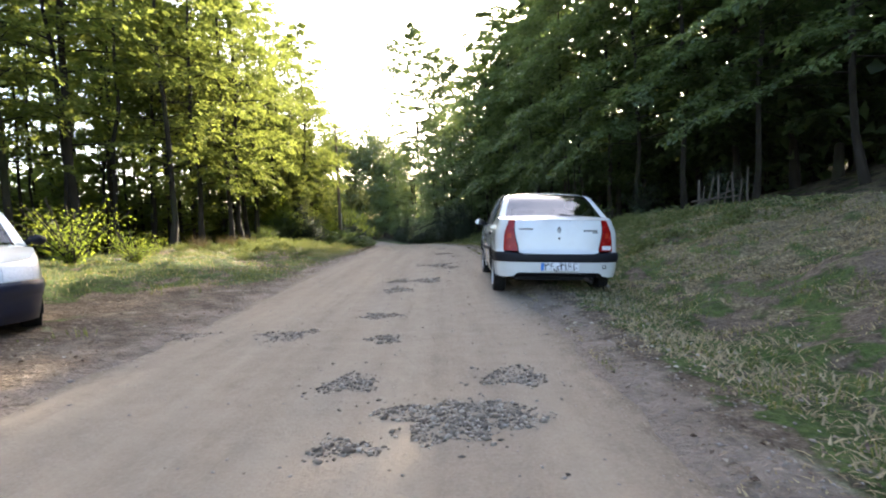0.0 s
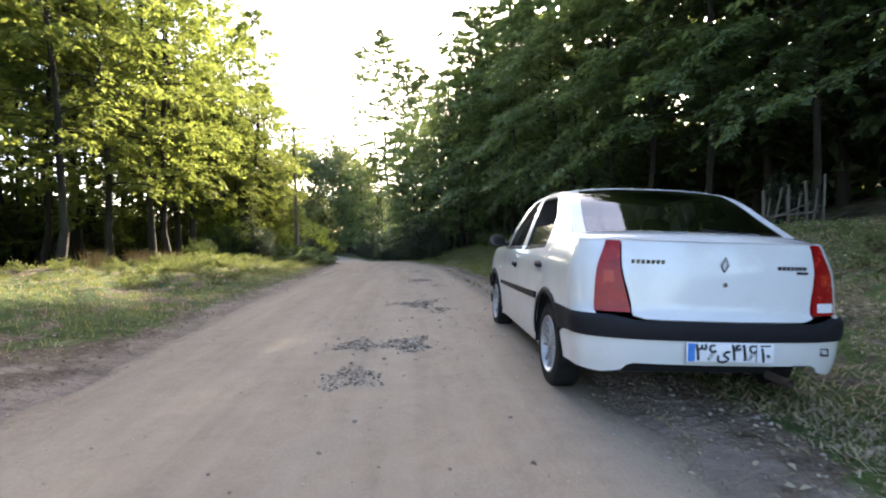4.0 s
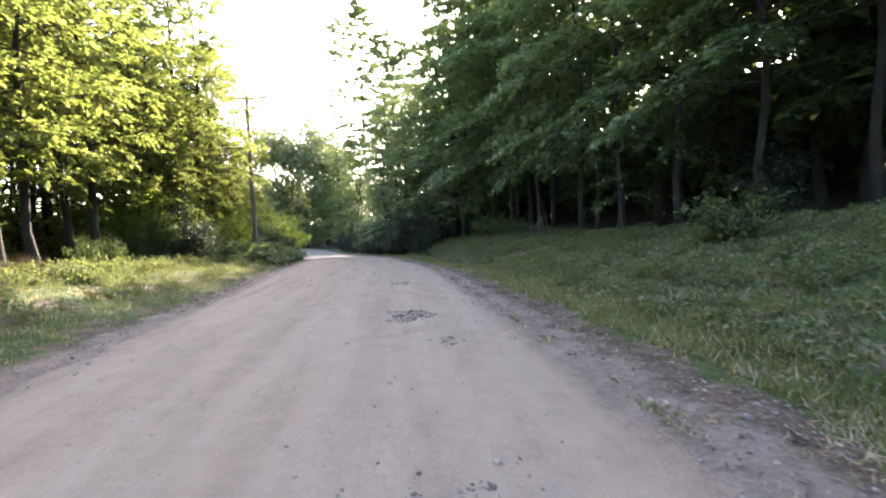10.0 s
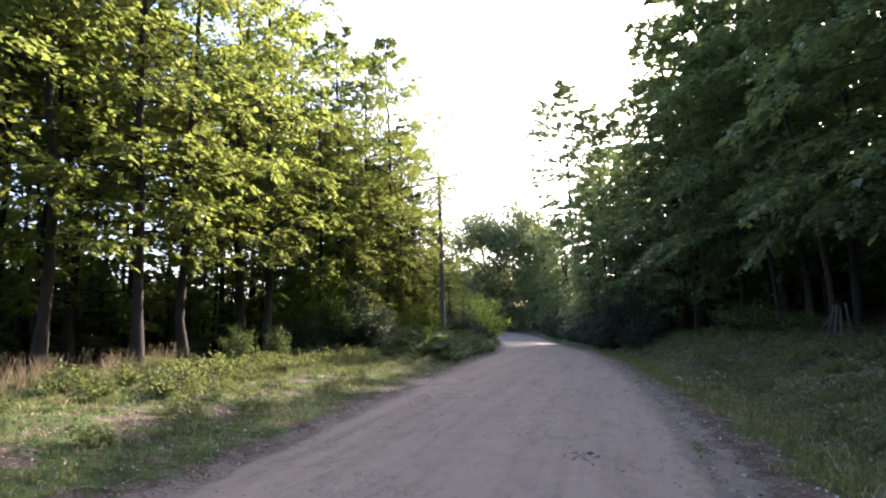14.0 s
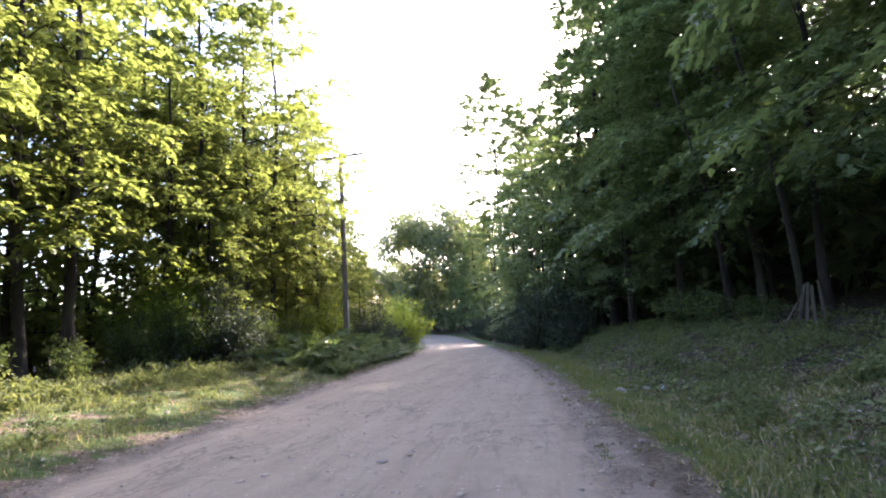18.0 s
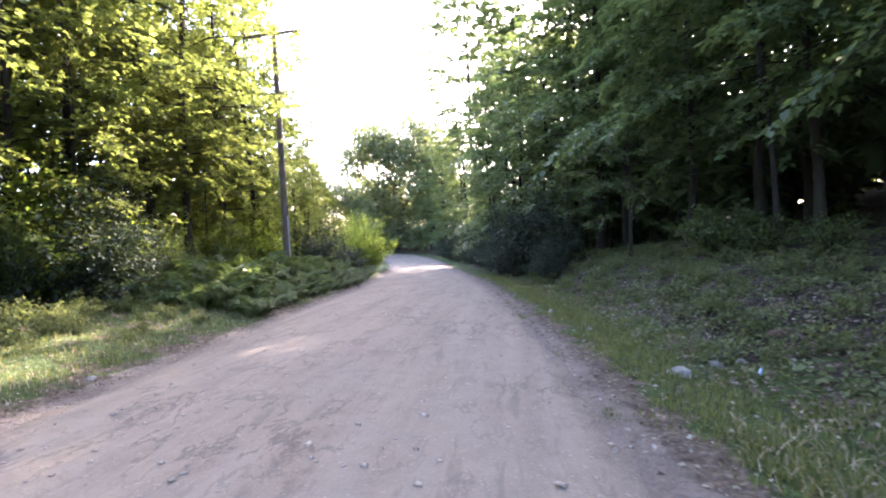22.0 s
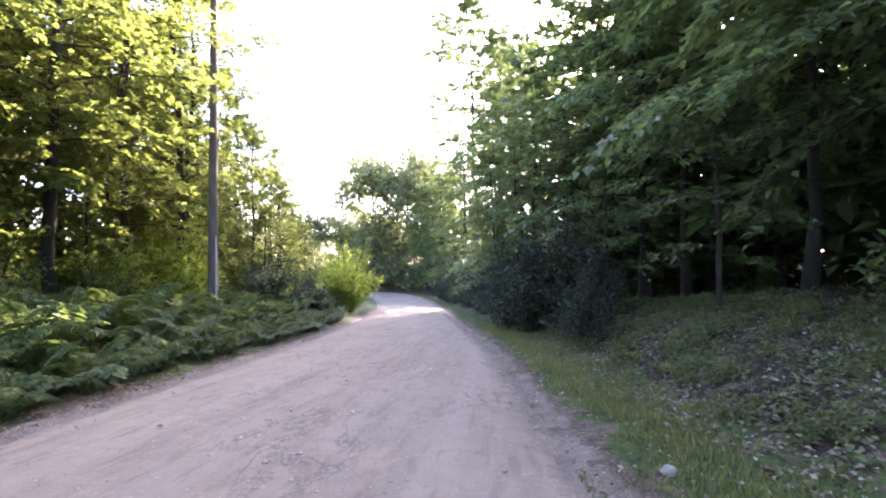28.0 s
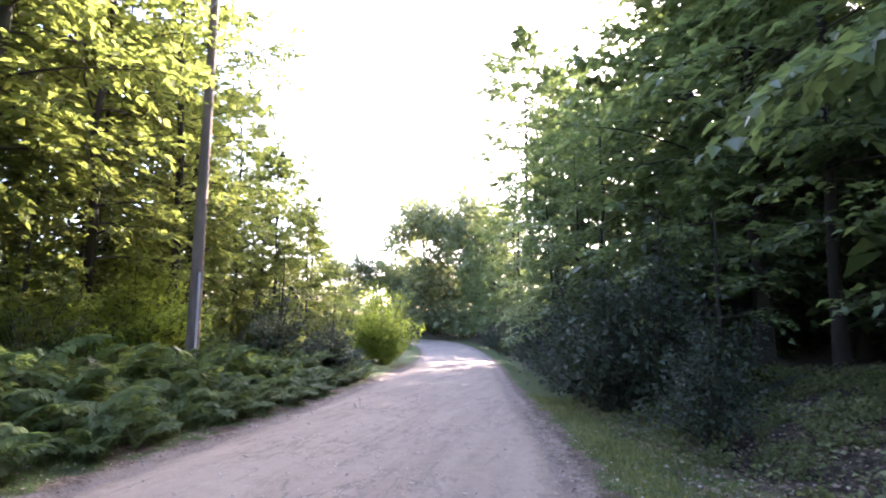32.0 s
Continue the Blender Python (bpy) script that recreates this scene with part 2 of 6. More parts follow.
def road_material():
    """Compacted pale earth with embedded gravel, wheel streaks along the way, darker crumbled edges."""
    k = Mat("packed_earth_road", rough=0.95, spec=0.12)
    streak = k.noise(1.6, 5.0, 0.6, stretch=(1.6, 0.16, 1))
    cloud, mid, grit, speck = k.noise(0.5, 4.0), k.noise(5.0, 5.0, 0.6), k.noise(55.0, 4.0, 0.7), k.noise(150.0, 2.0, 0.6)
    base = k.ramp(streak, [(0.3, (0.193, 0.151, 0.106)), (0.5, (0.261, 0.210, 0.151)), (0.72, (0.315, 0.258, 0.191))])
    base = k.mix(k.math("MULTIPLY", cloud, 0.5), base, (0.234, 0.191, 0.137))
    base = k.mix(0.35, base, k.ramp(mid, [(0.3, (0.171, 0.131, 0.094)), (0.55, (0.261, 0.212, 0.155)), (0.75, (0.324, 0.267, 0.198))]))
    base = k.mix(0.18, base, k.ramp(grit, [(0.33, (0.117, 0.089, 0.065)), (0.5, (0.251, 0.203, 0.148)), (0.68, (0.405, 0.348, 0.266))]))
    rut = k.ramp(k.noise(0.9, 4.0, 0.55, stretch=(3.0, 0.1, 1)), [(0.42, (0, 0, 0)), (0.62, (1, 1, 1))])
    base = k.mix(k.math("MULTIPLY", rut, 0.35), base, (0.332, 0.276, 0.202))
    edge = k.math("ADD", k.attr("edge"), k.math("MULTIPLY", k.math("SUBTRACT", mid, 0.5), 1.2))
    edge = k.ramp(edge, [(0.45, (0, 0, 0)), (0.8, (1, 1, 1))])
    crumb = k.ramp(grit, [(0.35, (0.090, 0.066, 0.043)), (0.55, (0.180, 0.140, 0.097)), (0.7, (0.341, 0.288, 0.209))])
    base = k.mix(k.math("MULTIPLY", edge, 0.75), base, crumb)
    vein = k.noise(1.5, 6.0, 0.66, stretch=(1.4, 0.6, 1), distort=0.3)
    vein = k.ramp(vein, [(0.475, (0, 0, 0)), (0.5, (1, 1, 1)), (0.525, (0, 0, 0))])
    vein = k.math("MULTIPLY", k.math("MULTIPLY", vein, k.attr("stony")), k.ramp(cloud, [(0.45, (0, 0, 0)), (0.6, (1, 1, 1))]))
    base = k.mix(k.math("MULTIPLY", vein, 0.65), base, (0.086, 0.065, 0.049))
    stones = k.ramp(k.noise(32.0, 2.0, 0.4), [(0.66, (0, 0, 0)), (0.72, (1, 1, 1))])
    stony = k.math("MULTIPLY", stones, k.attr("stony"))
    base = k.mix(k.math("MULTIPLY", stony, 0.6), base, (0.378, 0.330, 0.259))
    tread = k.ramp(k.noise(3.2, 5.0, 0.62, stretch=(2.2, 0.35, 1), distort=0.4), [(0.33, (1, 1, 1)), (0.45, (0, 0, 0))])
    base = k.mix(k.math("MULTIPLY", k.math("MULTIPLY", tread, k.attr("stony")), 0.42), base, (0.136, 0.106, 0.077))
    k.color(base)
    h = k.math("ADD", k.math("MULTIPLY", mid, 1.0), k.math("ADD", k.math("MULTIPLY", grit, 0.3), k.math("MULTIPLY", speck, 0.1)))
    return k.bump(h, 0.6, 0.04).m


GROUND, ROAD = ground_material(), road_material()


def paint_material(name, color, dusty=0.35, coat=1.0):
    """Car paint under a clear coat, dusted with dry mud low down."""
    k = Mat(name, rough=0.32, color=color, spec=0.5)
    k.bsdf.inputs["Coat Weight"].default_value = coat
    k.bsdf.inputs["Coat Roughness"].default_value = 0.025
    dust = k.ramp(k.math("ADD", k.noise(3.0, 5.0, 0.6), k.math("MULTIPLY", k.noise(60.0, 3.0), 0.25)), [(0.6, (0, 0, 0)), (0.95, (1, 1, 1))])
    k.color(k.mix(k.math("MULTIPLY", dust, dusty), color, (0.42, 0.37, 0.31)))
    return k.m


def plain_material(name, color, rough=0.5, metal=0.0, spec=0.5, vary=0.25, scale=30.0):
    k = Mat(name, rough=rough, metal=metal, spec=spec)
    n = k.noise(scale, 4.0, 0.6)
    k.color(k.ramp(n, [(0.3, tuple(c * (1 - vary) for c in color)), (0.7, tuple(min(1.0, c * (1 + vary)) for c in color))]))
    k.rough(k.math("ADD", k.math("MULTIPLY", n, 0.2), rough - 0.1))
    return k.m


def glass_material(name, tint, gloss=0.03, ior=1.5):
    k = Mat(name)
    clear, shine, fres = k.node("BsdfTransparent"), k.node("BsdfGlossy"), k.node("Fresnel", IOR=ior)
    clear.inputs["Color"].default_value = (*tint, 1)
    shine.inputs["Roughness"].default_value = gloss
    ms = k.node("MixShader")
    k.link(fres.outputs[0], ms.inputs[0])
    k.link(clear.outputs[0], ms.inputs[1])
    k.link(shine.outputs[0], ms.inputs[2])
    k.link(ms.outputs[0], k.t.nodes["Material Output"].inputs["Surface"])
    return k.m


WHITE_PAINT = paint_material("white_car_paint", (0.63, 0.635, 0.615))
NAVY_PAINT = paint_material("dark_blue_car_paint", (0.012, 0.015, 0.032), 0.06, 0.35)
BLACK_TRIM = plain_material("black_plastic_trim", (0.011, 0.011, 0.014), 0.6, spec=0.2, vary=0.15)
DARK_CABIN = plain_material("dark_cabin_cloth", (0.018, 0.018, 0.02), 0.9)
RUBBER = plain_material("tyre_rubber", (0.014, 0.0135, 0.013), 0.9, spec=0.15, vary=0.4)
ALLOY = plain_material("alloy_wheel", (0.38, 0.38, 0.385), 0.48, metal=0.75, vary=0.12)
CHROME = plain_material("chrome", (0.75, 0.75, 0.77), 0.12, metal=1.0, vary=0.05)
RED_LENS = plain_material("red_lamp_lens", (0.27, 0.007, 0.006), 0.25, spec=0.3, vary=0.3, scale=18)
AMBER_LENS = plain_material("amber_lamp_lens", (0.40, 0.03, 0.01), 0.25, spec=0.3, vary=0.2)
CLEAR_LENS = plain_material("clear_lamp_lens", (0.7, 0.72, 0.74), 0.1, vary=0.15, scale=50)
PLATE_WHITE = plain_material("plate_white", (0.75, 0.76, 0.78), 0.4, vary=0.05)
PLATE_BLUE = plain_material("plate_blue", (0.05, 0.2, 0.55), 0.4, vary=0.1)
INK = plain_material("black_ink", (0.012, 0.012, 0.014), 0.5)
WINDOW_GLASS = glass_material("window_glass", (0.62, 0.66, 0.64))
REAR_GLASS = glass_material("coated_rear_glass", (0.34, 0.38, 0.38), 0.03, 2.2)
YELLOW_TAG = plain_material("yellow_tag", (0.7, 0.6, 0.06), 0.6)


# ---------- helpers of this scene ----------
def quick_mesh(name, verts, faces, material, smooth=False):
    """A mesh from arrays: verts (n, 3), faces (m, 3 or 4)."""
    verts, faces = np.asarray(verts, np.float32), np.asarray(faces, np.int32)
    me = bpy.data.meshes.new(name)
    me.vertices.add(len(verts))
    me.vertices.foreach_set("co", verts.ravel())
    n, k = faces.shape
    me.loops.add(n * k)
    me.loops.foreach_set("vertex_index", faces.ravel())
    me.polygons.add(n)
    me.polygons.foreach_set("loop_start", np.arange(0, n * k, k, dtype=np.int32))
    if smooth:
        me.polygons.foreach_set("use_smooth", np.ones(n, bool))
    me.update(calc_edges=True)
    me.materials.append(material)
    return me


def child(name, me, parent, label="", m=None):
    ob = new(name, me)
    ob.parent = parent
    if m is not None:
        ob.matrix_basis = m
    return tagged(ob, label)


def part(name, bm, material, parent, label="", smooth=True, m=None):
    """Links a bmesh as one mesh object under a thing or under a part."""
    me = bpy.data.meshes.new(name)
    bm.to_mesh(me)
    bm.free()
    me.materials.append(material)
    if smooth:
        me.polygons.foreach_set("use_smooth", [True] * len(me.polygons))
        me.set_sharp_from_angle(angle=radians(38))
    return child(name, me, parent, label, m)


def empty(name, m, label, category, group="", kind=""):
    ob = new(name)
    ob.empty_display_size = 0.2
    ob.matrix_basis = m
    return tagged(ob, label, category, group, kind)


def wob(x, y, s, seed=0.0):
    """Smooth noise in -1..1 over arrays: a few crossed sines of unequal pitch."""
    x, y = np.asarray(x, float) / s + seed * 3.7, np.asarray(y, float) / s - seed * 2.3
    v = np.sin(x * 2.1 + 1.3 * np.sin(y * 1.7 + seed)) + np.sin(y * 2.6 + 1.1 * np.sin(x * 1.3 + 2 * seed))
    v += 0.6 * np.sin(x * 4.7 + y * 3.1 + seed * 5) + 0.5 * np.sin(y * 6.1 - x * 3.7 + seed)
    return v / 3.1


# ---------- the plan: the road's edges and level along y ----------
PLAN_Y = [-60, 0, 8, 14, 18, 22, 26, 30, 34, 40, 46, 52, 60, 66, 73, 80, 90, 100, 108, 114, 120, 130]
EDGE_L = [-3.6, -3.1, -3.0, -3.3, -3.3, -3.6, -4.05, -4.4, -4.85, -5.2, -6.0, -7.1, -8.8, -9.9, -11.4, -13.3, -16.6, -21.5, -28, -38, -55, -90]
EDGE_R = [1.2, 1.2, 1.3, 1.3, 1.15, 1.15, 1.0, 0.7, 0.25, -0.45, -1.6, -2.5, -3.7, -4.7, -6.1, -7.7, -10.6, -14.0, -18.2, -26, -40, -72]
LEVEL_Y = [-60, 0, 4.5, 11.8, 18, 24, 26.9, 32.5, 36.9, 47.5, 64, 72, 100, 130, 200, 600]
LEVEL_Z = [0, 0, 0, 0.10, 0.09, 0.0, -0.10, -0.26, -0.37, -0.75, -1.52, -1.7, -1.72, -1.6, -2.5, -4.0]


def soft(y, ys, zs):
    """Piecewise line, rounded by averaging."""
    y = np.asarray(y, float)
    return sum(np.interp(y + d, ys, zs) for d in (-2.0, -1.0, 0.0, 1.0, 2.0)) / 5


def edge_l(y):
    return soft(y, PLAN_Y, EDGE_L)


def edge_r(y):
    return soft(y, PLAN_Y, EDGE_R)


def level(y):
    return soft(y, LEVEL_Y, LEVEL_Z)


def ground_z(x, y):
    """Height of the open ground: level road, a shallow ditch and a bank on one side, a low verge on the other."""
    x, y = np.asarray(x, float), np.asarray(y, float)
    l, r = edge_l(y), edge_r(y)
    high = np.interp(y, [-10, 8, 14, 22, 28, 34, 40, 60], [1.3, 1.25, 1.2, 0.85, 0.85, 1.25, 1.15, 0.6])
    right = np.interp(x - r, [0, 0.5, 1.2, 2.0, 3.5, 6.0, 9.0, 30], [0, 0.02, -0.10, 0.03, 0.45, 0.9, 1.0, 6.5]) * np.where(x - r > 2.0, high, 1.0)
    left = np.interp(l - x, [0, 0.5, 1.5, 3.0, 6.0, 12.0, 40], [0, 0.04, 0.14, 0.28, 0.46, 0.36, 1.2])
    side = np.where(x > r, right, np.where(x < l, left, 0.0))
    out = np.maximum(x - r, l - x)
    rough = np.clip(out / 1.5, 0, 1)
    bumps = rough * (0.055 * wob(x, y, 1.1, 1.0) + 0.06 * wob(x, y, 3.3, 2.0)) + 0.012 * np.clip(out + 0.6, 0, 1) * wob(x, y, 0.28, 3.0) + np.clip((out - 0.5) / 1.2, 0, 1) * np.interp(y, [9, 18], [2.3, 1.15]) * (0.035 * wob(x, y, 0.62, 11.0) + 0.02 * wob(x, y, 0.33, 12.0))
    return level(y) + side + bumps


def road_z(x, y):
    """The road's surface: slight crown, ruts and unevenness; its rims dip under the verge."""
    l, r = edge_l(y), edge_r(y)
    u = np.clip(np.minimum(x - l, r - x), 0, None)
    mid = np.clip(u / 1.2, 0, 1)
    bumps = 0.012 * wob(x, y * 0.5, 0.9, 4.0) + 0.006 * wob(x, y, 0.3, 5.0) - 0.012 * np.exp(-((x - (l + r) / 2 - 0.75) / 0.22) ** 2) - 0.012 * np.exp(-((x - (l + r) / 2 + 0.75) / 0.22) ** 2)
    return level(y) - 0.02 + 0.03 * mid + bumps * mid - 0.05 * np.clip(1 - (u - 0.15 * wob(x, y, 0.5, 6.0)) / 0.22, 0, 1.6)


def sheet(name, us, ys, where, material, attrs):
    """A grid of (u, y): where(u, y) gives x and z."""
    u, y = np.meshgrid(us, ys)
    x, z = where(u, y)
    verts = np.stack([x, y, z], -1).reshape(-1, 3)
    n, m = len(us), len(ys)
    i = (np.arange(m - 1)[:, None] * n + np.arange(n - 1)[None, :]).ravel()
    me = quick_mesh(name, verts, np.stack([i, i + 1, i + n + 1, i + n], -1), material, True)
    for key, values in attrs(x, y).items():
        a = me.attributes.new(key, "FLOAT", "POINT")
        a.data.foreach_set("value", np.asarray(values, np.float32).ravel())
    return new(name, me)


def spaced(a, b, near, far, c0, c1):
    """Coordinates from a to b: fine steps between c0 and c1, growing outside."""
    out, v = [], c0
    while v < c1:
        out.append(v)
        v += near
    step, v = near, c1
    while v < b:
        out.append(v)
        step = min(step * 1.12, far)
        v += step
    out.append(b)
    step, v = near, c0
    while v > a:
        step = min(step * 1.12, far)
        v -= step
        out.append(max(v, a))
    return np.array(sorted(set(out)))


def ground_where(u, y):
    x = u + (edge_l(y) + edge_r(y)) / 2
    l, r = edge_l(y), edge_r(y)
    return x, ground_z(x, y) - 0.05 * np.clip(np.minimum(x - l, r - x) / 0.3, 0, 1)


def ground_attrs(x, y):
    l, r = edge_l(y), edge_r(y)
    right, left = x - r, l - x
    # bare, stony shoulders near the road; grass farther out; the clearing by the parked cars is trodden earth
    g = np.where(right > 0, np.interp(right - np.interp(y, [8, 12, 22, 28], [0.1, 0.4, 0.3, 0.05]), [0.0, 0.25, 0.5, 1.2, 1.6, 3.0, 6.0, 9.0], [0.0, 0.45, 1.2, 1.15, 0.85, 0.72, 0.7, 0.3]), np.interp(left, [0.0, 0.4, 0.9, 3.0, 9.0, 14.0], [0.25, 0.6, 0.95, 0.9, 0.85, 0.35]))
    worn = np.clip((10.6 - 0.75 * np.maximum(left, 0) - y) / 1.6, 0, 1) * np.clip((y + 9) / 4, 0, 1) * np.clip((left + 0.5) / 0.6, 0, 1)
    worn2 = np.exp(-((y - 14.0) / 5.0) ** 2) * np.exp(-((left - 1.6) / 0.9) ** 2)
    bare = np.clip((8.5 - y) / 3.0, 0, 1) * np.clip(right / 0.4, 0, 1) * np.exp(-((right - 1.8) / 2.2) ** 2)
    out = np.maximum(right, left)
    dust = np.clip(0.85 - out / np.interp(y, [8, 13, 24], [0.5, 0.6, 0.36]), 0, 1) * np.where(right > 0, np.interp(y, [8, 16], [1.0, 0.95]), 0.8)
    dust = np.maximum(dust, 0.5 * worn * np.clip(1.1 - left / 2.2, 0, 1))
    return {"grass": np.clip(g - np.clip(left - 0.9, 0, 1) * np.interp(y, [12, 17, 34], [0, 0.3, 0.3]) * (0.75 + wob(x, y, 1.5, 31.0)) - 0.2 * np.exp(-((right - 1.75) / 0.4) ** 2) - 0.75 * worn - 0.35 * worn2 - 0.3 * bare, 0, 1), "dust": dust, "worn": np.maximum(np.maximum(worn, bare), 0.9 * np.exp(-((right - 1.75) / 0.55) ** 2)), "humus": np.clip((right - 1.5) / 0.5, 0, 1) * np.interp(y, [8, 14, 21, 27], [-0.3, -0.15, 0.1, 0.7]) + np.clip((right - 6.0) / 1.5, 0, 0.5), "thatch": np.clip((right - 1.6) / 1.2, 0, 1) * np.interp(y, [-4, 8, 14, 20, 46], [0.8, 0.8, 0.45, 0.2, 0.1])}


ground = sheet("ground", spaced(-700, 700, 0.13, 60, -8, 8), spaced(-300, 900, 0.13, 60, -2, 44), ground_where, GROUND, ground_attrs)
tagged(ground, "grassy forest verge with bare earth and leaf litter", "ground", kind="structure")


def road_where(u, y):
    l, r = edge_l(y), edge_r(y)
    x = l + u * (r - l) + (0.11 * wob(u * 0 + (u > 0.5) * 9, y, 1.3, 7.0) + 0.07 * wob(u * 0 + (u > 0.5) * 5, y, 0.37, 8.0)) * (np.abs(u - 0.5) * 2) ** 4
    return x, road_z(x, y)


def road_attrs(x, y):
    u = np.minimum(x - edge_l(y), edge_r(y) - x)
    return {"edge": np.clip(1 - u / 0.7, 0, 1), "stony": np.interp(y, [0, 14, 24, 40], [0.15, 0.25, 1.0, 1.0])}


road = sheet("road", np.linspace(0, 1, 52), spaced(-40, 128, 0.1, 3.0, -2, 46), road_where, ROAD, road_attrs)
tagged(road, "pale packed-earth forest road with gravelly potholes", "road", kind="structure")


# ---------- trees and shrubs ----------
def unit(v):
    return v / np.maximum(np.linalg.norm(v, axis=-1, keepdims=True), 1e-9)


def tube(points, radii, sides, verts, faces):
    """Adds a tapered tube along points to the lists."""
    base = len(verts)
    pts = np.asarray(points, float)
    d = unit(np.gradient(pts, axis=0))
    ref = np.array([0.31, 0.17, 0.93]) if abs(d[0][2]) < 0.8 else np.array([1.0, 0.1, 0.0])
    a = unit(np.cross(d, ref))
    b = np.cross(d, a)
    for p, u, v, r in zip(pts, a, b, radii):
        for k in range(sides):
            w = 2 * math.pi * k / sides
            verts.append(p + r * (math.cos(w) * u + math.sin(w) * v))
    for i in range(len(pts) - 1):
        for k in range(sides):
            k2 = (k + 1) % sides
            faces.append((base + i * sides + k, base + i * sides + k2, base + (i + 1) * sides + k2, base + (i + 1) * sides + k))


def leaf_arrays(at, along, up, length, width, fold=0.22):
    """Pointed leaves, folded at the midrib: four triangles each. at, along, up: (n, 3); length, width: (n,)."""
    along, n = unit(along), len(at)
    side = unit(np.cross(along, up))
    up = np.cross(side, along)
    L, W = length[:, None], width[:, None]
    base, tip = at, at + along * L - up * 0.12 * L
    mid = at + along * L * 0.45 - up * 0.0
    lift = up * W * fold
    l1, r1 = mid + side * W * 0.5 + lift, mid - side * W * 0.5 + lift
    verts = np.stack([base, r1, tip, l1, mid], 1).reshape(-1, 3)
    i = np.arange(n)[:, None] * 5
    tri = np.concatenate([i + [0, 1, 4], i + [1, 2, 4], i + [4, 2, 3], i + [0, 4, 3]], 1).reshape(-1, 3)
    return verts, tri


def leaf_pairs(at, along, up, length, width):
    """Cheaper leaves: two triangles each, bent at the midrib."""
    along, n = unit(along), len(at)
    side = unit(np.cross(along, up))
    up = np.cross(side, along)
    L, W = length[:, None], width[:, None]
    base, tip = at, at + along * L - up * 0.15 * L
    mid = at + along * L * 0.45 + up * W * 0.15
    verts = np.stack([base, mid - side * W * 0.5, tip, mid + side * W * 0.5], 1).reshape(-1, 3)
    i = np.arange(n)[:, None] * 4
    return verts, np.concatenate([i + [0, 1, 2], i + [0, 2, 3]], 1).reshape(-1, 3)


def grow(seed, height, crown_from, spread, limbs, twigs, leaves, leaf, trunk_r, rise=0.25, droop=0.35, lean=0.02, fine=False, shape="oval", sides=8, loose=0.22, tumble=0.33):
    """A broadleaf tree: arrays of trunk, limbs and leaves. spread: the crown's radius at its widest."""
    g = np.random.default_rng(seed)
    n = 12
    hs = np.linspace(0, 1, n)
    sway = np.cumsum(g.normal(0, lean, (n, 2)), 0) * height / 5
    sway -= sway[0]
    trunk = np.stack([sway[:, 0], sway[:, 1], hs * height], -1)
    radii = trunk_r * (1 - hs) ** 0.75 + 0.012
    radii[0] *= 1.45
    radii[1] *= 1.05
    tv, tf = [], []
    tube(trunk, radii, sides, tv, tf)
    lv, lf = [], []
    at, along, up = [], [], []
    for k in range(limbs):
        f = (k + g.uniform(0.1, 0.9)) / limbs
        h = crown_from + (0.99 - crown_from) * f
        reach = {"oval": max(0.16, math.sin(math.pi * min(1.0, 0.12 + 0.9 * f)) ** 0.7), "cone": 1.02 - 0.85 * f, "dome": max(0.2, (1 - f * f) ** 0.5)}[shape] * spread * g.uniform(0.65, 1.12)
        p0 = np.array([np.interp(h, hs, trunk[:, 0]), np.interp(h, hs, trunk[:, 1]), h * height])
        w = k * 2.39996 + g.uniform(-0.5, 0.5)
        out = np.array([math.cos(w), math.sin(w), 0.0])
        steps = np.linspace(0, 1, 6)
        slope = rise + 0.55 * f + g.normal(0, 0.08)
        bend = np.cumsum(g.normal(0, 0.05, (6, 3)), 0) * reach * 0.35
        bend[0] = 0
        line = p0 + np.outer(steps, out) * reach + bend
        line[:, 2] += reach * (slope * steps - droop * steps ** 2)
        r0 = min(0.34 * np.interp(h, hs, radii), 0.012 + 0.012 * reach)
        tube(line, r0 * (1 - steps * 0.85), 4, lv, lf)
        # twigs fan out sideways in a flattish spray, with leaves along each
        ts = np.sort(g.uniform(0.22, 1.0, twigs))
        for j, t in enumerate(ts):
            q0 = np.array([np.interp(t, steps, line[:, c]) for c in range(3)])
            fwd = unit(np.array([np.interp(t + 0.02, steps, line[:, c]) - np.interp(t - 0.02, steps, line[:, c]) for c in range(3)]))
            sidew = unit(np.cross(fwd, (0, 0, 1.0))) * (1 if j % 2 else -1)
            d = unit(fwd * g.uniform(0.4, 0.9) + sidew * g.uniform(0.4, 1.1) + np.array([0, 0, g.normal(0.05, loose)]))
            long = (0.16 + 0.26 * (1.15 - t)) * min(reach, 3.2) * g.uniform(0.6, 1.2) + 0.15
            s = np.linspace(0.12, 1.0, leaves) ** 0.85
            pts = q0 + np.outer(s, d) * long
            pts[:, 2] -= 0.22 * long * s ** 2
            lr = unit(np.cross(d, (0, 0, 1.0)))
            sgn = np.where(np.arange(leaves) % 2, 1.0, -1.0)[:, None]
            a = d * 0.75 + lr * sgn * g.uniform(0.35, 1.0, (leaves, 1)) + g.normal(0, 0.22, (leaves, 3))
            a[:, 2] -= 0.18
            at.append(pts + g.normal(0, 0.05, (leaves, 3)) * long)
            along.append(a)
            up.append(np.array([0, 0, 1.0]) + g.normal(0, tumble, (leaves, 3)))
            if j % 3 == 0 and fine:
                tube(np.stack([q0, q0 + d * long * 0.5, pts[-1]]), (0.006, 0.004, 0.002), 3, lv, lf)
    at, along, up = np.concatenate(at), np.concatenate(along), np.concatenate(up)
    L = leaf * g.uniform(0.65, 1.25, len(at))
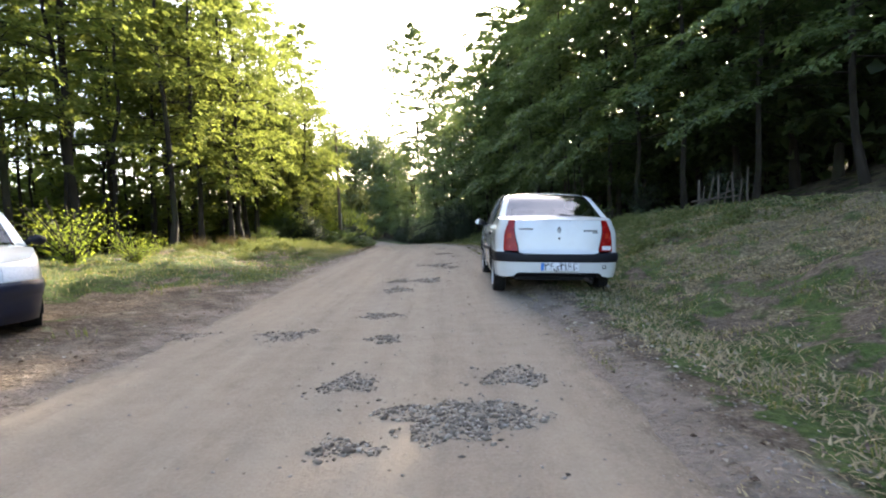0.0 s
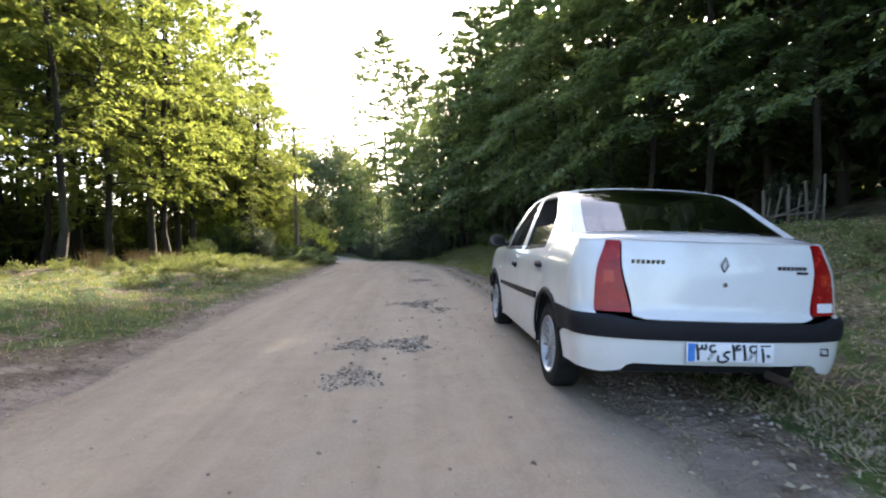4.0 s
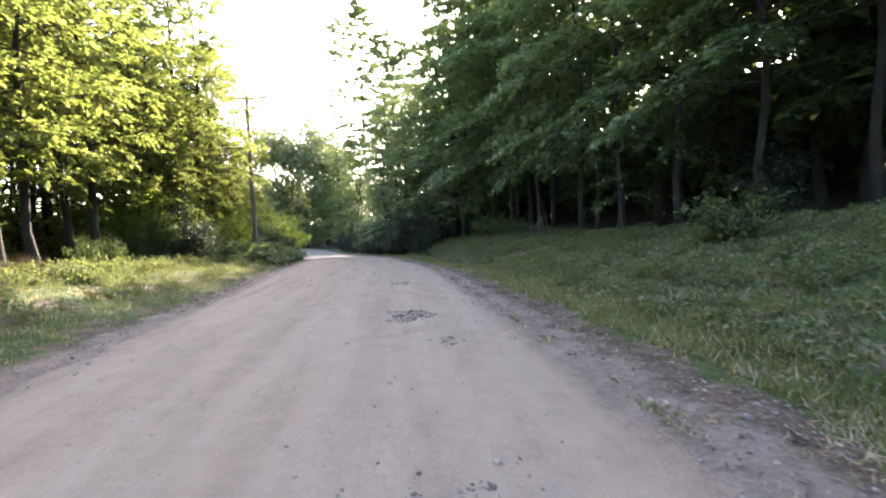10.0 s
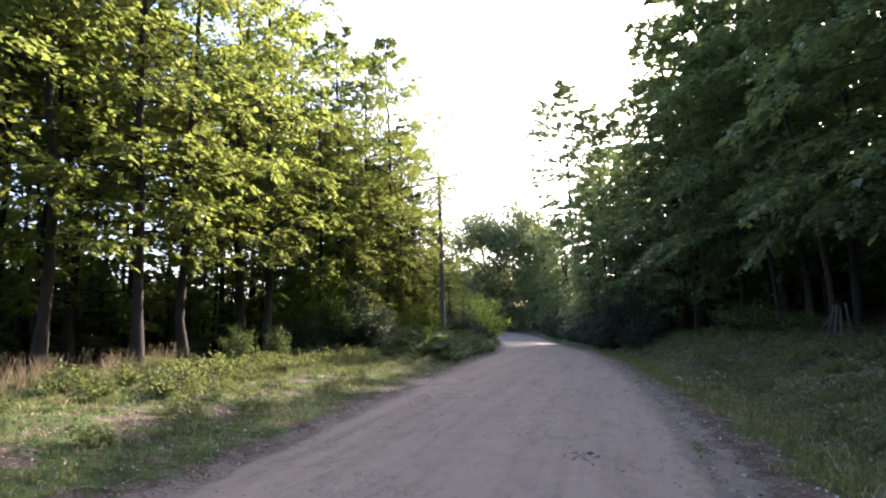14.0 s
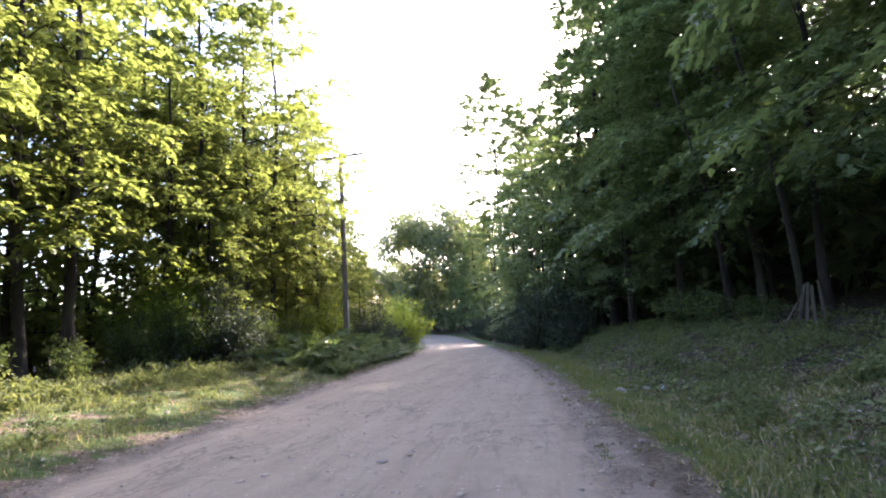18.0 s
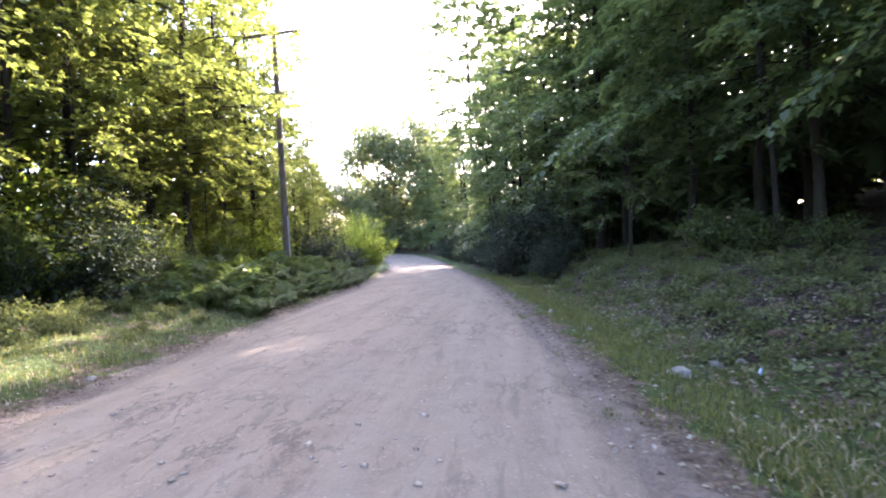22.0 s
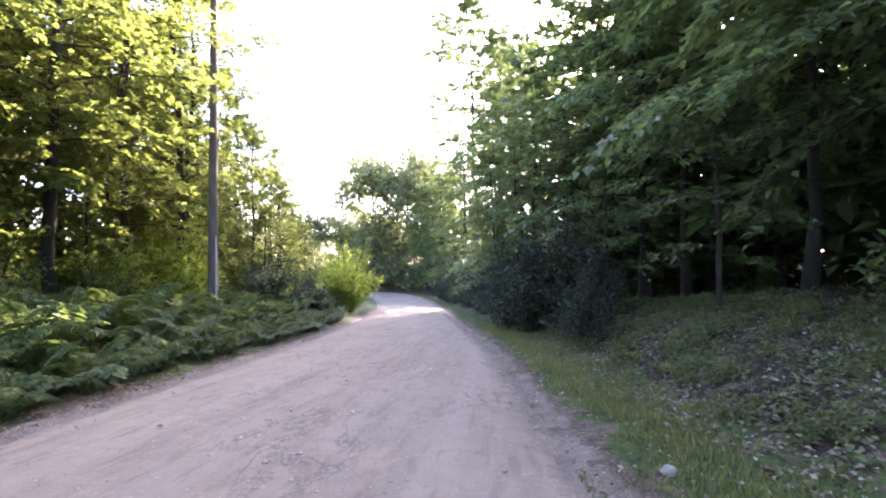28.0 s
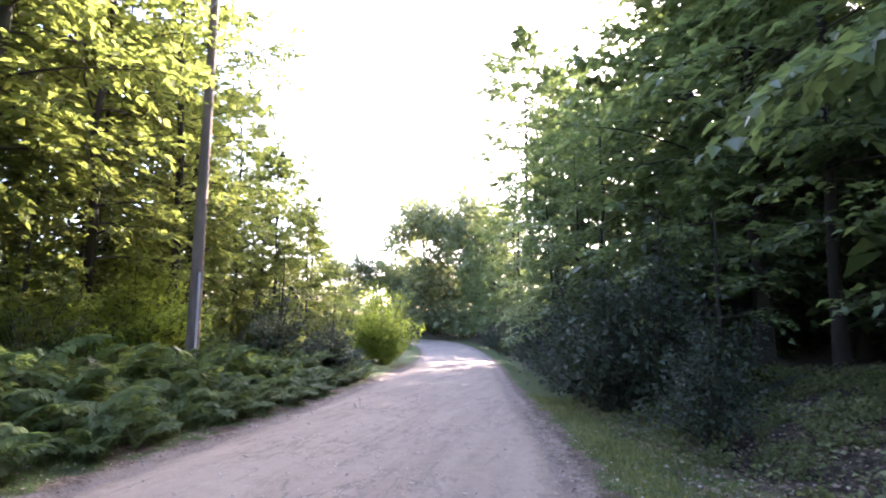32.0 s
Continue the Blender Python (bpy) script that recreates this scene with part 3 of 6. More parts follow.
    fn = leaf_arrays if fine else leaf_pairs
    return (tv, tf), (lv, lf), fn(at, along, up, L, L * g.uniform(0.5, 0.72, len(at)))


def tree_kind(name, label, category, group, bark, foliage, seed, **how):
    """One tree out of the way of the scene, to be copied; the copies share its meshes."""
    (tv, tf), (lv, lf), (cv, cf) = grow(seed, **how)
    root = empty(name, Matrix.Translation((0, 0, -500)), label, category, group)
    n = len(tv)
    quads = tf + [tuple(i + n for i in f) for f in lf]
    child("trunk", quick_mesh("trunk", tv + lv, quads, bark, True), root)
    child("crown", quick_mesh("crown", cv, cf, foliage), root)
    return root


def lobed_kind(name, label, category, group, bark, foliage, seed, height, spread, lobes, leaves, leaf, trunk_r):
    """A round-headed tree: limbs ending in rounded clumps of leaves that together make an uneven dome."""
    g = np.random.default_rng(seed)
    tv, tf = [], []
    h = np.linspace(0, 1, 7)
    trunk = np.stack([0.25 * np.sin(h * 4 + seed), 0.2 * np.sin(h * 3), h * height * 0.72], -1)
    tube(trunk, trunk_r * (1 - 0.8 * h), 7, tv, tf)
    at, along, up = [], [], []
    for k in range(lobes):
        w, r = k * 2.39996 + g.uniform(-0.4, 0.4), spread * 0.8 * math.sqrt((k + 0.5) / lobes)
        top = height * (0.5 + 0.5 * math.sqrt(max(0.0, 1 - (r / spread) ** 2)))
        size = spread * g.uniform(0.2, 0.36)
        c = np.array([math.cos(w) * r, math.sin(w) * r, top - size * 0.8 - g.uniform(0, 1) ** 1.5 * 0.92 * (top - size)])
        p = trunk[int(np.clip(c[2] / (height * 0.72) * 5 - 1, 1, 5))]
        t = np.linspace(0, 1, 4)
        tube(p + np.outer(t, c - p) - np.outer(np.sin(t * 3.14) * 0.1 * r, (0, 0, 1)), 0.05 * trunk_r / 0.2 * (1.3 - t), 4, tv, tf)
        d = unit(g.normal(0, 1, (leaves, 3)))
        at.append(c + d * size * g.uniform(0.55, 1.08, (leaves, 1)) * (1.15, 1.15, 0.8))
        along.append(d * (1, 1, 0.4) + g.normal(0, 0.35, (leaves, 3)) - (0, 0, 0.3))
        up.append(d + (0, 0, 0.6))
    at, along, up = np.concatenate(at), np.concatenate(along), np.concatenate(up)
    L = leaf * g.uniform(0.6, 1.25, len(at))
    cv, cf = leaf_pairs(at, along, up, L, L * g.uniform(0.55, 0.8, len(at)))
    root = empty(name, Matrix.Translation((0, 0, -500)), label, category, group)
    child("trunk", quick_mesh("trunk", tv, tf, bark, True), root)
    child("crown", quick_mesh("crown", cv, cf, foliage), root)
    return root


def shrub_kind(name, label, group, foliage, seed, height, spread, stems, leaves, leaf, bark=None, fine=False, upright=0.8, low=2.0):
    """A shrub of many leaning stems from one root, leafy from the ground up."""
    g = np.random.default_rng(seed)
    lv, lf, at, along, up = [], [], [], [], []
    for k in range(stems):
        w, tilt = g.uniform(0, 2 * math.pi), math.sqrt(g.uniform(0.0, 1.0))
        top = np.array([math.cos(w) * spread * tilt, math.sin(w) * spread * tilt, height * (1 - upright * 0.62 * tilt ** 2) * g.uniform(0.6, 1.05)])
        s = np.linspace(0, 1, 6)
        line = np.outer(s ** 1.25, top * (1, 1, 0)) + np.outer(s ** 0.85, top * (0, 0, 1)) + np.cumsum(g.normal(0, 0.03, (6, 3)), 0) * height * 0.3
        line[0] = (math.cos(w) * 0.06, math.sin(w) * 0.06, -0.05)
        tube(line, 0.02 * (1 - 0.8 * s) + 0.003, 4, lv, lf)
        t = np.clip(g.beta(low, 1.2, leaves), 0.1, 1.0)
        pts = np.stack([np.interp(t, s, line[:, c]) for c in range(3)], -1)
        off = unit(g.normal(0, 1, (leaves, 3)) * (1, 1, 0.7)) * g.uniform(0.03, 0.24, (leaves, 1)) * spread * (0.5 + 0.5 * t[:, None])
        at.append(np.maximum(pts + off, (-99, -99, 0.03)))
        along.append(off * (1, 1, 0.5) + (0, 0, -0.02) + g.normal(0, 0.06, (leaves, 3)))
        up.append(np.array([0, 0, 1.0]) + g.normal(0, 0.4, (leaves, 3)))
    at, along, up = np.concatenate(at), np.concatenate(along), np.concatenate(up)
    L = leaf * g.uniform(0.6, 1.25, len(at))
    cv, cf = (leaf_arrays if fine else leaf_pairs)(at, along, up, L, L * g.uniform(0.5, 0.75, len(at)))
    root = empty(name, Matrix.Translation((0, 0, -500)), label, "shrub", group)
    tagged(child("stem", quick_mesh("stem", lv, lf, bark or BARK, True), root), kind="stuff")
    child("foliage", quick_mesh("foliage", cv, cf, foliage), root)
    return root


KINDS = []


def kinds(make, seeds, *args, **how):
    made = [make(*args, seed=s, **how) for s in seeds]
    KINDS.extend(made)
    return made


def plant(root, x, y, size=1.0, turn=0.0, tall=1.0, lean=(0, 0), sink=0.05):
    z = float(ground_z(x, y)) - sink
    m = pose(x, y, z, lean[0], lean[1], turn)
    ob = copy_thing(root, m)
    ob.scale = (size, size, size * tall)
    return ob


def remove_kinds():
    for root in KINDS:
        for o in (*root.children_recursive, root):
            bpy.data.objects.remove(o)



left_near = kinds(tree_kind, (11, 12, 13, 14), "broadleaf_tree", "tall slender broadleaf tree with sunlit yellow-green leaves", "tree", "sunlit trees along the verge", BARK, LEAF_SUNLIT,
                  height=15, crown_from=0.2, spread=3.2, limbs=48, twigs=12, leaves=14, leaf=0.185, trunk_r=0.12, rise=0.2, droop=0.32, loose=0.36, tumble=0.5)
left_back = kinds(tree_kind, (21, 22, 23), "forest_tree", "slim forest tree with bare lower trunk and green crown", "tree", "trees of the open wood", BARK, LEAF_SUNLIT,
                  height=16, crown_from=0.26, spread=3.2, limbs=26, twigs=9, leaves=9, leaf=0.38, trunk_r=0.12, rise=0.25, droop=0.28, sides=6, lean=0.03)
right_near = kinds(tree_kind, (31, 32, 33, 34), "broadleaf_tree", "dense shaded broadleaf tree with layered drooping branches", "tree", "shaded trees above the bank", BARK, LEAF_SHADED,
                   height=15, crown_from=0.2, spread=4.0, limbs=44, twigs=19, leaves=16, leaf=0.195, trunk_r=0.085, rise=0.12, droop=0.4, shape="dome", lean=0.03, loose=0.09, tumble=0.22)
right_back = kinds(tree_kind, (41, 42, 43), "forest_tree", "tall dark forest tree in deep shade", "tree", "trees of the dark wood", BARK, LEAF_SHADED,
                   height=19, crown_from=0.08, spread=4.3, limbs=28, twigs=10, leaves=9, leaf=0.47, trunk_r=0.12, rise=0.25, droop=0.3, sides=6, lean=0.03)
left_low = kinds(tree_kind, (15, 16), "broadleaf_tree", "young broadleaf tree leafy down to the ground", "tree", "sunlit trees along the verge", BARK, LEAF_SUNLIT,
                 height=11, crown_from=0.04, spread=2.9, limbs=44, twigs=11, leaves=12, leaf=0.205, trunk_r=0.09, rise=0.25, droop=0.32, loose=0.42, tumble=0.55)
right_mid = kinds(tree_kind, (35, 36, 37), "broadleaf_tree", "dense shaded broadleaf tree at the bend", "tree", "shaded trees above the bank", BARK, LEAF_SHADED,
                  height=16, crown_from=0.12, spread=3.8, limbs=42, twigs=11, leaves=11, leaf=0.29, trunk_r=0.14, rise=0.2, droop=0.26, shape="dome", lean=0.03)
far_kind = kinds(lobed_kind, (51, 52, 53), "distant_tree", "hazy distant broadleaf tree beyond the bend", "tree", "distant trees", BARK, LEAF_FAR_HAZED,
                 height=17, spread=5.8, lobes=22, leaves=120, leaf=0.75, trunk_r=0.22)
sparse = kinds(tree_kind, (61,), "broadleaf_tree", "tall thin-crowned tree standing against the sky", "tree", "", BARK, LEAF_SHADED,
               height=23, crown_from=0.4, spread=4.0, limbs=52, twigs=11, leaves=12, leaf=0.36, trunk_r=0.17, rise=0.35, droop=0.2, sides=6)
dome = kinds(lobed_kind, (55, 56), "distant_tree", "broad round-headed tree beyond the bend", "tree", "distant trees", BARK, LEAF_FAR_HAZED,
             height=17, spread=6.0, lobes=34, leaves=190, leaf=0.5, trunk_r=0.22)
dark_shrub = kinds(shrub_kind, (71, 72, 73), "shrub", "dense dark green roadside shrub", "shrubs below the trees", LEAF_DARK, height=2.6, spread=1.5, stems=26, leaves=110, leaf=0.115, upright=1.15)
lit_shrub = kinds(shrub_kind, (81, 82), "shrub", "leafy yellow-green shrub catching the sun", "shrubs of the sunny side", LEAF_SHRUB, height=2.4, spread=1.3, stems=26, leaves=130, leaf=0.085)
pale_shrub = kinds(shrub_kind, (87, 88), "shrub", "loose arching yellow-green shrub in full sun", "shrubs of the sunny side", LEAF_GOLD, height=2.4, spread=1.6, stems=34, leaves=56, leaf=0.085, upright=0.75, low=1.1)
slim = kinds(tree_kind, (25, 26, 27), "slim_tree", "thin dark trunk with a small crown high up", "tree", "thin trunks of the open wood", BARK, LEAF_SUNLIT,
             height=13, crown_from=0.45, spread=2.0, limbs=14, twigs=7, leaves=7, leaf=0.36, trunk_r=0.07, rise=0.4, droop=0.25, sides=6, lean=0.035)
gold_shrub = kinds(shrub_kind, (85,), "shrub", "bright yellow-green backlit shrub by the bend", "", LEAF_GOLD, height=5.0, spread=2.7, stems=40, leaves=130, leaf=0.2, upright=0.9)
# leaf tone stands in for light between the trunks: lit green, then shaded
thicket = kinds(shrub_kind, (91, 92), "thicket", "tall thicket deep in the wood", "thickets between the trunks", LEAF_SUNLIT, height=4.5, spread=3.2, stems=20, leaves=44, leaf=0.46)
dim_thicket = kinds(shrub_kind, (95, 96), "thicket", "dark thicket deep in the wood", "thickets of the dark wood", LEAF_SHADED, height=5.5, spread=3.4, stems=22, leaves=38, leaf=0.58)
sapling = kinds(tree_kind, (121, 122), "sapling", "young broadleaf tree reaching towards the road", "tree", "", BARK, LEAF_SHADED,
                height=4.6, crown_from=0.25, spread=2.4, limbs=15, twigs=9, leaves=8, leaf=0.16, trunk_r=0.05, rise=0.15, droop=0.3, fine=True)
weed = kinds(shrub_kind, (101, 102, 103), "weed", "low leafy weed on the bank", "weeds of the verge", LEAF_SHRUB, height=0.42, spread=0.42, stems=10, leaves=20, leaf=0.07, upright=0.6)
small_shrub = kinds(shrub_kind, (111, 112), "shrub", "small loose-leaved shrub on the bank", "", LEAF_SHRUB, height=1.5, spread=1.1, stems=22, leaves=46, leaf=0.12)


# ---------- the two woods ----------
rng = np.random.default_rng(7)


def in_glade(x, y):
    """The lane by which the sun reaches the bend."""
    return 62 < y < 95 and abs(x - (-10.6 + 0.268 * (y - 61))) < 4.6


def in_low_gap(x, y):
    """Young growth only beside that lane, so that the sun reaches the trees by the pole."""
    return 58 < y < 82 and 4.6 <= x - (-10.6 + 0.268 * (y - 61)) < 8.2


def in_lane(x, y):
    """The lane by which it reaches the open verge."""
    return 43 < y < 72 and abs(x + 12.6 - 0.268 * y) < 2.3


def some(kind):
    return kind[rng.integers(len(kind))]


# front row of the open, sunlit wood
for y in np.arange(-6, 48, 2.3):
    x = float(edge_l(y)) - np.interp(y, [0, 8, 14, 20, 30, 38, 47], [13.5, 13.0, 9.5, 7.0, 6.4, 5.6, 5.4]) + rng.uniform(-0.7, 0.7)
    plant(some(left_near), x, y + rng.uniform(-0.8, 0.8), rng.uniform(0.85, 1.1), rng.uniform(0, 360), rng.uniform(0.9, 1.1))
# deeper rows
for k in range(44):
    y = rng.uniform(-12, 56)
    x = float(edge_l(y)) - np.interp(y, [0, 10, 20, 40, 50, 56], [15, 14.5, 9.5, 8.5, 9, 12]) - rng.uniform(0, 1) ** 1.3 * np.interp(y, [28, 36], [22, 8])
    if y > 30 and k % 2 == 0:
        continue
    plant(some(left_back), x, y, rng.uniform(0.75, 1.1), rng.uniform(0, 360), rng.uniform(0.9, 1.15))
for k in range(38):
    y = rng.uniform(-10, 75)
    x = float(edge_l(y)) - np.interp(y, [0, 10, 20, 50], [19, 18, 13, 12]) - rng.uniform(0, 16)
    if y > 22 and k % 3:
        continue
    plant(some(thicket), x, y, rng.uniform(0.7, 1.3), rng.uniform(0, 360))
for k in range(10):
    y = 32 + 1.5 * k + rng.uniform(-0.6, 0.6)
    x = float(edge_l(y)) - np.interp(y, [14, 20, 30, 46], [8.2, 6.0, 5.6, 4.6]) + rng.uniform(-0.6, 0.5)
    plant(some(lit_shrub), x, y, rng.uniform(0.7, 1.25), rng.uniform(0, 360))
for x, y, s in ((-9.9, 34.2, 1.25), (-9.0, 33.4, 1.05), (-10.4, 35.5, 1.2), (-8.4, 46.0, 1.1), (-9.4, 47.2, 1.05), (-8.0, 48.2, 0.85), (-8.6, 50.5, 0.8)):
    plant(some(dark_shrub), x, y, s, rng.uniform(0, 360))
for x, y, s in ((-9.6, 27.0, 0.5), (-10.0, 29.2, 0.55), (-10.6, 31.6, 0.8), (-9.2, 36.5, 0.8)):
    plant(some(lit_shrub), x, y, s, rng.uniform(0, 360))
for x, y, s in ((-10.6, 61.0, 0.95), (-12.2, 63.0, 0.9), (-9.8, 59.5, 0.42)):
    plant(gold_shrub[0], x, y, s, rng.uniform(0, 360))
for x, y, s in ((-8.7, 11.8, 0.85), (-7.5, 12.2, 0.5)):
    plant(some(pale_shrub), x, y, s, rng.uniform(0, 360))
for k in range(60):
    y = rng.uniform(6, 46)
    plant(some(slim), float(edge_l(y)) - np.interp(y, [6, 14, 20, 30, 46], [10.5, 8.6, 8.0, 9.0, 9.5]) - rng.uniform(0, 7), y, rng.uniform(0.8, 1.2), rng.uniform(0, 360))
for k in range(15):
    y = 25 + 2.35 * k + rng.uniform(-0.6, 0.6)
    x = float(edge_l(y)) - np.interp(y, [25, 40, 50, 62], [7.5, 7.5, 7.0, 6.5]) - rng.uniform(0, 2.5)
    plant(some(left_low), x, y, rng.uniform(0.8, 1.1) * np.interp(y, [46, 52, 60], [1.0, 0.72, 0.6]), rng.uniform(0, 360))
for k in range(14):
    y = -6 + 2.4 * k
    plant(some(thicket), -21.5 - rng.uniform(0, 3) - 0.06 * y, y, rng.uniform(1.0, 1.3), rng.uniform(0, 360))
for k in range(24):
    y = -10 + 1.7 * k + rng.uniform(-1, 1)
    plant(some(thicket), float(edge_l(y)) - rng.uniform(14, 18) - np.interp(y, [0, 20], [6, 0]), y, rng.uniform(0.9, 1.3), rng.uniform(0, 360))
for k in range(20):
    y = -14 + 2.6 * k + rng.uniform(-1, 1)
    plant(some(thicket), -30 + rng.uniform(-4, 3), y, rng.uniform(1.3, 1.8), rng.uniform(0, 360))
for k in range(13):
    y = 24 + 2.6 * k + rng.uniform(-0.8, 0.8)
    plant(some(thicket), float(edge_l(y)) - rng.uniform(13, 17), y, rng.uniform(0.9, 1.3), rng.uniform(0, 360))
# low trees and bushes past the pole, on the outer side of the bend
for k in range(16):
    y = rng.uniform(52, 84)
    x = float(edge_l(y)) - rng.uniform(3.4, 12)
    plant(some(lit_shrub), x, y, rng.uniform(0.9, 1.7), rng.uniform(0, 360))
for k in range(7):
    y = rng.uniform(54, 70)
    x = float(edge_l(y)) - rng.uniform(6, 13)
    plant(some(left_near), x, y, rng.uniform(0.32, 0.5), rng.uniform(0, 360))

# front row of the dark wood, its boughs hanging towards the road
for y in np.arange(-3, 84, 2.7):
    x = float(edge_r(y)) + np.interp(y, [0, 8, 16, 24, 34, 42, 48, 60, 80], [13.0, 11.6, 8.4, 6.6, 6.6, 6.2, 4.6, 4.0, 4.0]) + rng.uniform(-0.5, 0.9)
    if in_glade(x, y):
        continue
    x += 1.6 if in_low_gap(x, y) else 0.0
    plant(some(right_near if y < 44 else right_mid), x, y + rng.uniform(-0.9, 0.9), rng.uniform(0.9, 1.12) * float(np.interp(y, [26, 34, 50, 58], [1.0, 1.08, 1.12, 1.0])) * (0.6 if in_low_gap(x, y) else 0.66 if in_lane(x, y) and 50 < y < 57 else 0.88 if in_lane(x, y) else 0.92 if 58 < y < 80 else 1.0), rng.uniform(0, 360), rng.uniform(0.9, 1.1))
for k in range(52):
    y = rng.uniform(-12, 92)
    x = float(edge_r(y)) + np.interp(y, [0, 10, 24, 40, 60], [14, 13, 10, 8.0, 7.0]) + rng.uniform(0, 1) ** 1.2 * 22
    if in_glade(x, y) or in_low_gap(x, y) or in_lane(x, y) or (34 < y < 50 and k % 2) or (24 < y < 44 and x > 11 and k % 3):
        continue
    plant(some(right_back), x, y, rng.uniform(0.85, 1.15), rng.uniform(0, 360))
for k in range(44):
    y = -8 + 2.2 * k + rng.uniform(-1, 1)
    x = float(edge_r(y)) + np.interp(y, [0, 10, 24, 40, 60], [15, 14, 11, 8.0, 6.0]) + rng.uniform(0, 5)
    plant(some(dim_thicket), x, y, rng.uniform(0.75, 1.2), rng.uniform(0, 360))
for k in range(17):
    y = -8 + 6 * k + rng.uniform(-1, 1)
    plant(some(thicket), float(edge_r(y)) + 24 + rng.uniform(0, 6), y, rng.uniform(1.2, 1.7), rng.uniform(0, 360))
for k in range(10):
    y = 46 + 3.6 * k + rng.uniform(-1, 1)
    plant(some(right_back), float(edge_r(y)) + rng.uniform(13.0, 17.0), y, rng.uniform(0.85, 1.0), rng.uniform(0, 360))
# lit-green thickets where sun should show through the dark wood
for k in range(26):
    y = -10 + 3.2 * k + rng.uniform(-1, 1)
    plant(some(thicket if 22 < y < 46 else dim_thicket), float(edge_r(y)) + np.interp(y, [0, 30, 60], [18.5, 14, 11]) + rng.uniform(0, 2), y, rng.uniform(1.3, 1.7), rng.uniform(0, 360))
for k in range(5):
    y = 38.3 + 3.1 * k
    plant(some(right_near), float(edge_r(y)) + 8.6 + rng.uniform(-0.6, 0.6), y, rng.uniform(0.95, 1.05), rng.uniform(0, 360))
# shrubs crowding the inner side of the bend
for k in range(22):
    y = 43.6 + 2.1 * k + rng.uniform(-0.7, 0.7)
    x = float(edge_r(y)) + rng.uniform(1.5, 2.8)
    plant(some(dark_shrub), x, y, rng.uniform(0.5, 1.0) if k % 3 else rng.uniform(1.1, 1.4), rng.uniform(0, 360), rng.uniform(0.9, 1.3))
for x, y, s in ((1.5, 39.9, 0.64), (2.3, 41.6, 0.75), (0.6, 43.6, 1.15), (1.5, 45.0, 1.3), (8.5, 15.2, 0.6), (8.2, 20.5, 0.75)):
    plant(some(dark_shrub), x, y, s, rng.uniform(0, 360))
for x, y, s in ((4.75, 35.0, 1.0), (5.2, 33.9, 0.62), (5.25, 18.0, 0.8), (5.7, 32.7, 0.6), (5.8, 36.6, 0.8)):
    plant(some(small_shrub), x, y, s, rng.uniform(0, 360))
for x, y, s, a in ((3.9, 39.2, 0.95, 20), (6.6, 24.6, 0.8, 200), (2.6, 43.0, 0.8, 70)):
    plant(some(sapling), x, y, s, a)
for x, y, s, a in ((-3.45, 90.0, 1.6, 40), (3.2, 91, 1.3, 80), (-0.3, 94, 1.45, 200)):
    plant(sparse[0], x, y, s, a)
for x, y, s in ((3.4, 57.5, 0.92), (4.6, 63.0, 1.02), (7.6, 62.0, 1.0), (4.3, 50.6, 0.92), (4.6, 47.0, 0.98), (3.0, 53.4, 0.6)):
    plant(some(right_mid), x, y, s, rng.uniform(0, 360))
for x, y, s in ((-15.0, 55, 1.0), (-14.6, 59.5, 0.85), (-16.8, 52, 1.1), (-16.5, 64, 0.75), (-17.5, 58, 1.0)):
    plant(some(left_low), x, y, s, rng.uniform(0, 360))
for k in range(6):
    y = 42 + 3.0 * k + rng.uniform(-1, 1)
    plant(some(right_back), float(edge_r(y)) + rng.uniform(8.5, 12.5), y, rng.uniform(0.9, 1.05), rng.uniform(0, 360))
for x, y, s in ((13.0, 16.5, 1.0), (11.8, 20.0, 1.05), (14.5, 12.5, 0.95), (12.4, 24.0, 1.0), (10.6, 26.5, 1.0), (11.4, 29.5, 1.05), (12.8, 22.0, 1.15), (9.8, 31.5, 0.95)):
    plant(some(right_back), x, y, s, rng.uniform(0, 360))
for k in range(5):
    y = 37 + 2.7 * k + rng.uniform(-0.6, 0.6)
    plant(some(left_low), float(edge_l(y)) - rng.uniform(7.0, 9.5), y, rng.uniform(0.8, 1.1), rng.uniform(0, 360))
for k in range(8):
    y = 17 + 2.2 * k + rng.uniform(-0.8, 0.8)
    plant(some(right_back), float(edge_r(y)) + rng.uniform(11, 16), y, rng.uniform(1.1, 1.3), rng.uniform(0, 360))
# sunlit slope of young trees behind the pole, lower towards the gap
for x, y, s in ((-13.3, 50.5, 1.05), (-12.0, 51.6, 0.82), (-11.3, 53.2, 0.62), (-10.7, 54.6, 0.44), (-12.6, 54.5, 0.7), (-10.4, 49.4, 0.42)):
    plant(some(left_low), x, y, s, rng.uniform(0, 360))
for k in range(9):
    y = 35 + 1.8 * k + rng.uniform(-0.5, 0.5)
    plant(some(left_low), float(edge_l(y)) - rng.uniform(5.2, 6.8), y, rng.uniform(0.4, 0.62), rng.uniform(0, 360))
for k, (x, y, s) in enumerate(((1.0, 50.0, 0.62), (2.2, 54.8, 0.75), (0.3, 53.2, 0.55), (-0.6, 56.5, 0.55), (-0.54, 57.84, 0.66))):
    plant(right_mid[k % len(right_mid)], x, y, s, 77.0 * k)
# yellow-green growth at the foot of the trees by the pole
for k in range(11):
    y = 33.5 + 1.35 * k + rng.uniform(-0.4, 0.4)
    plant(gold_shrub[0], float(edge_l(y)) - rng.uniform(4.6, 7.2), y, rng.uniform(0.45, 0.75), rng.uniform(0, 360))
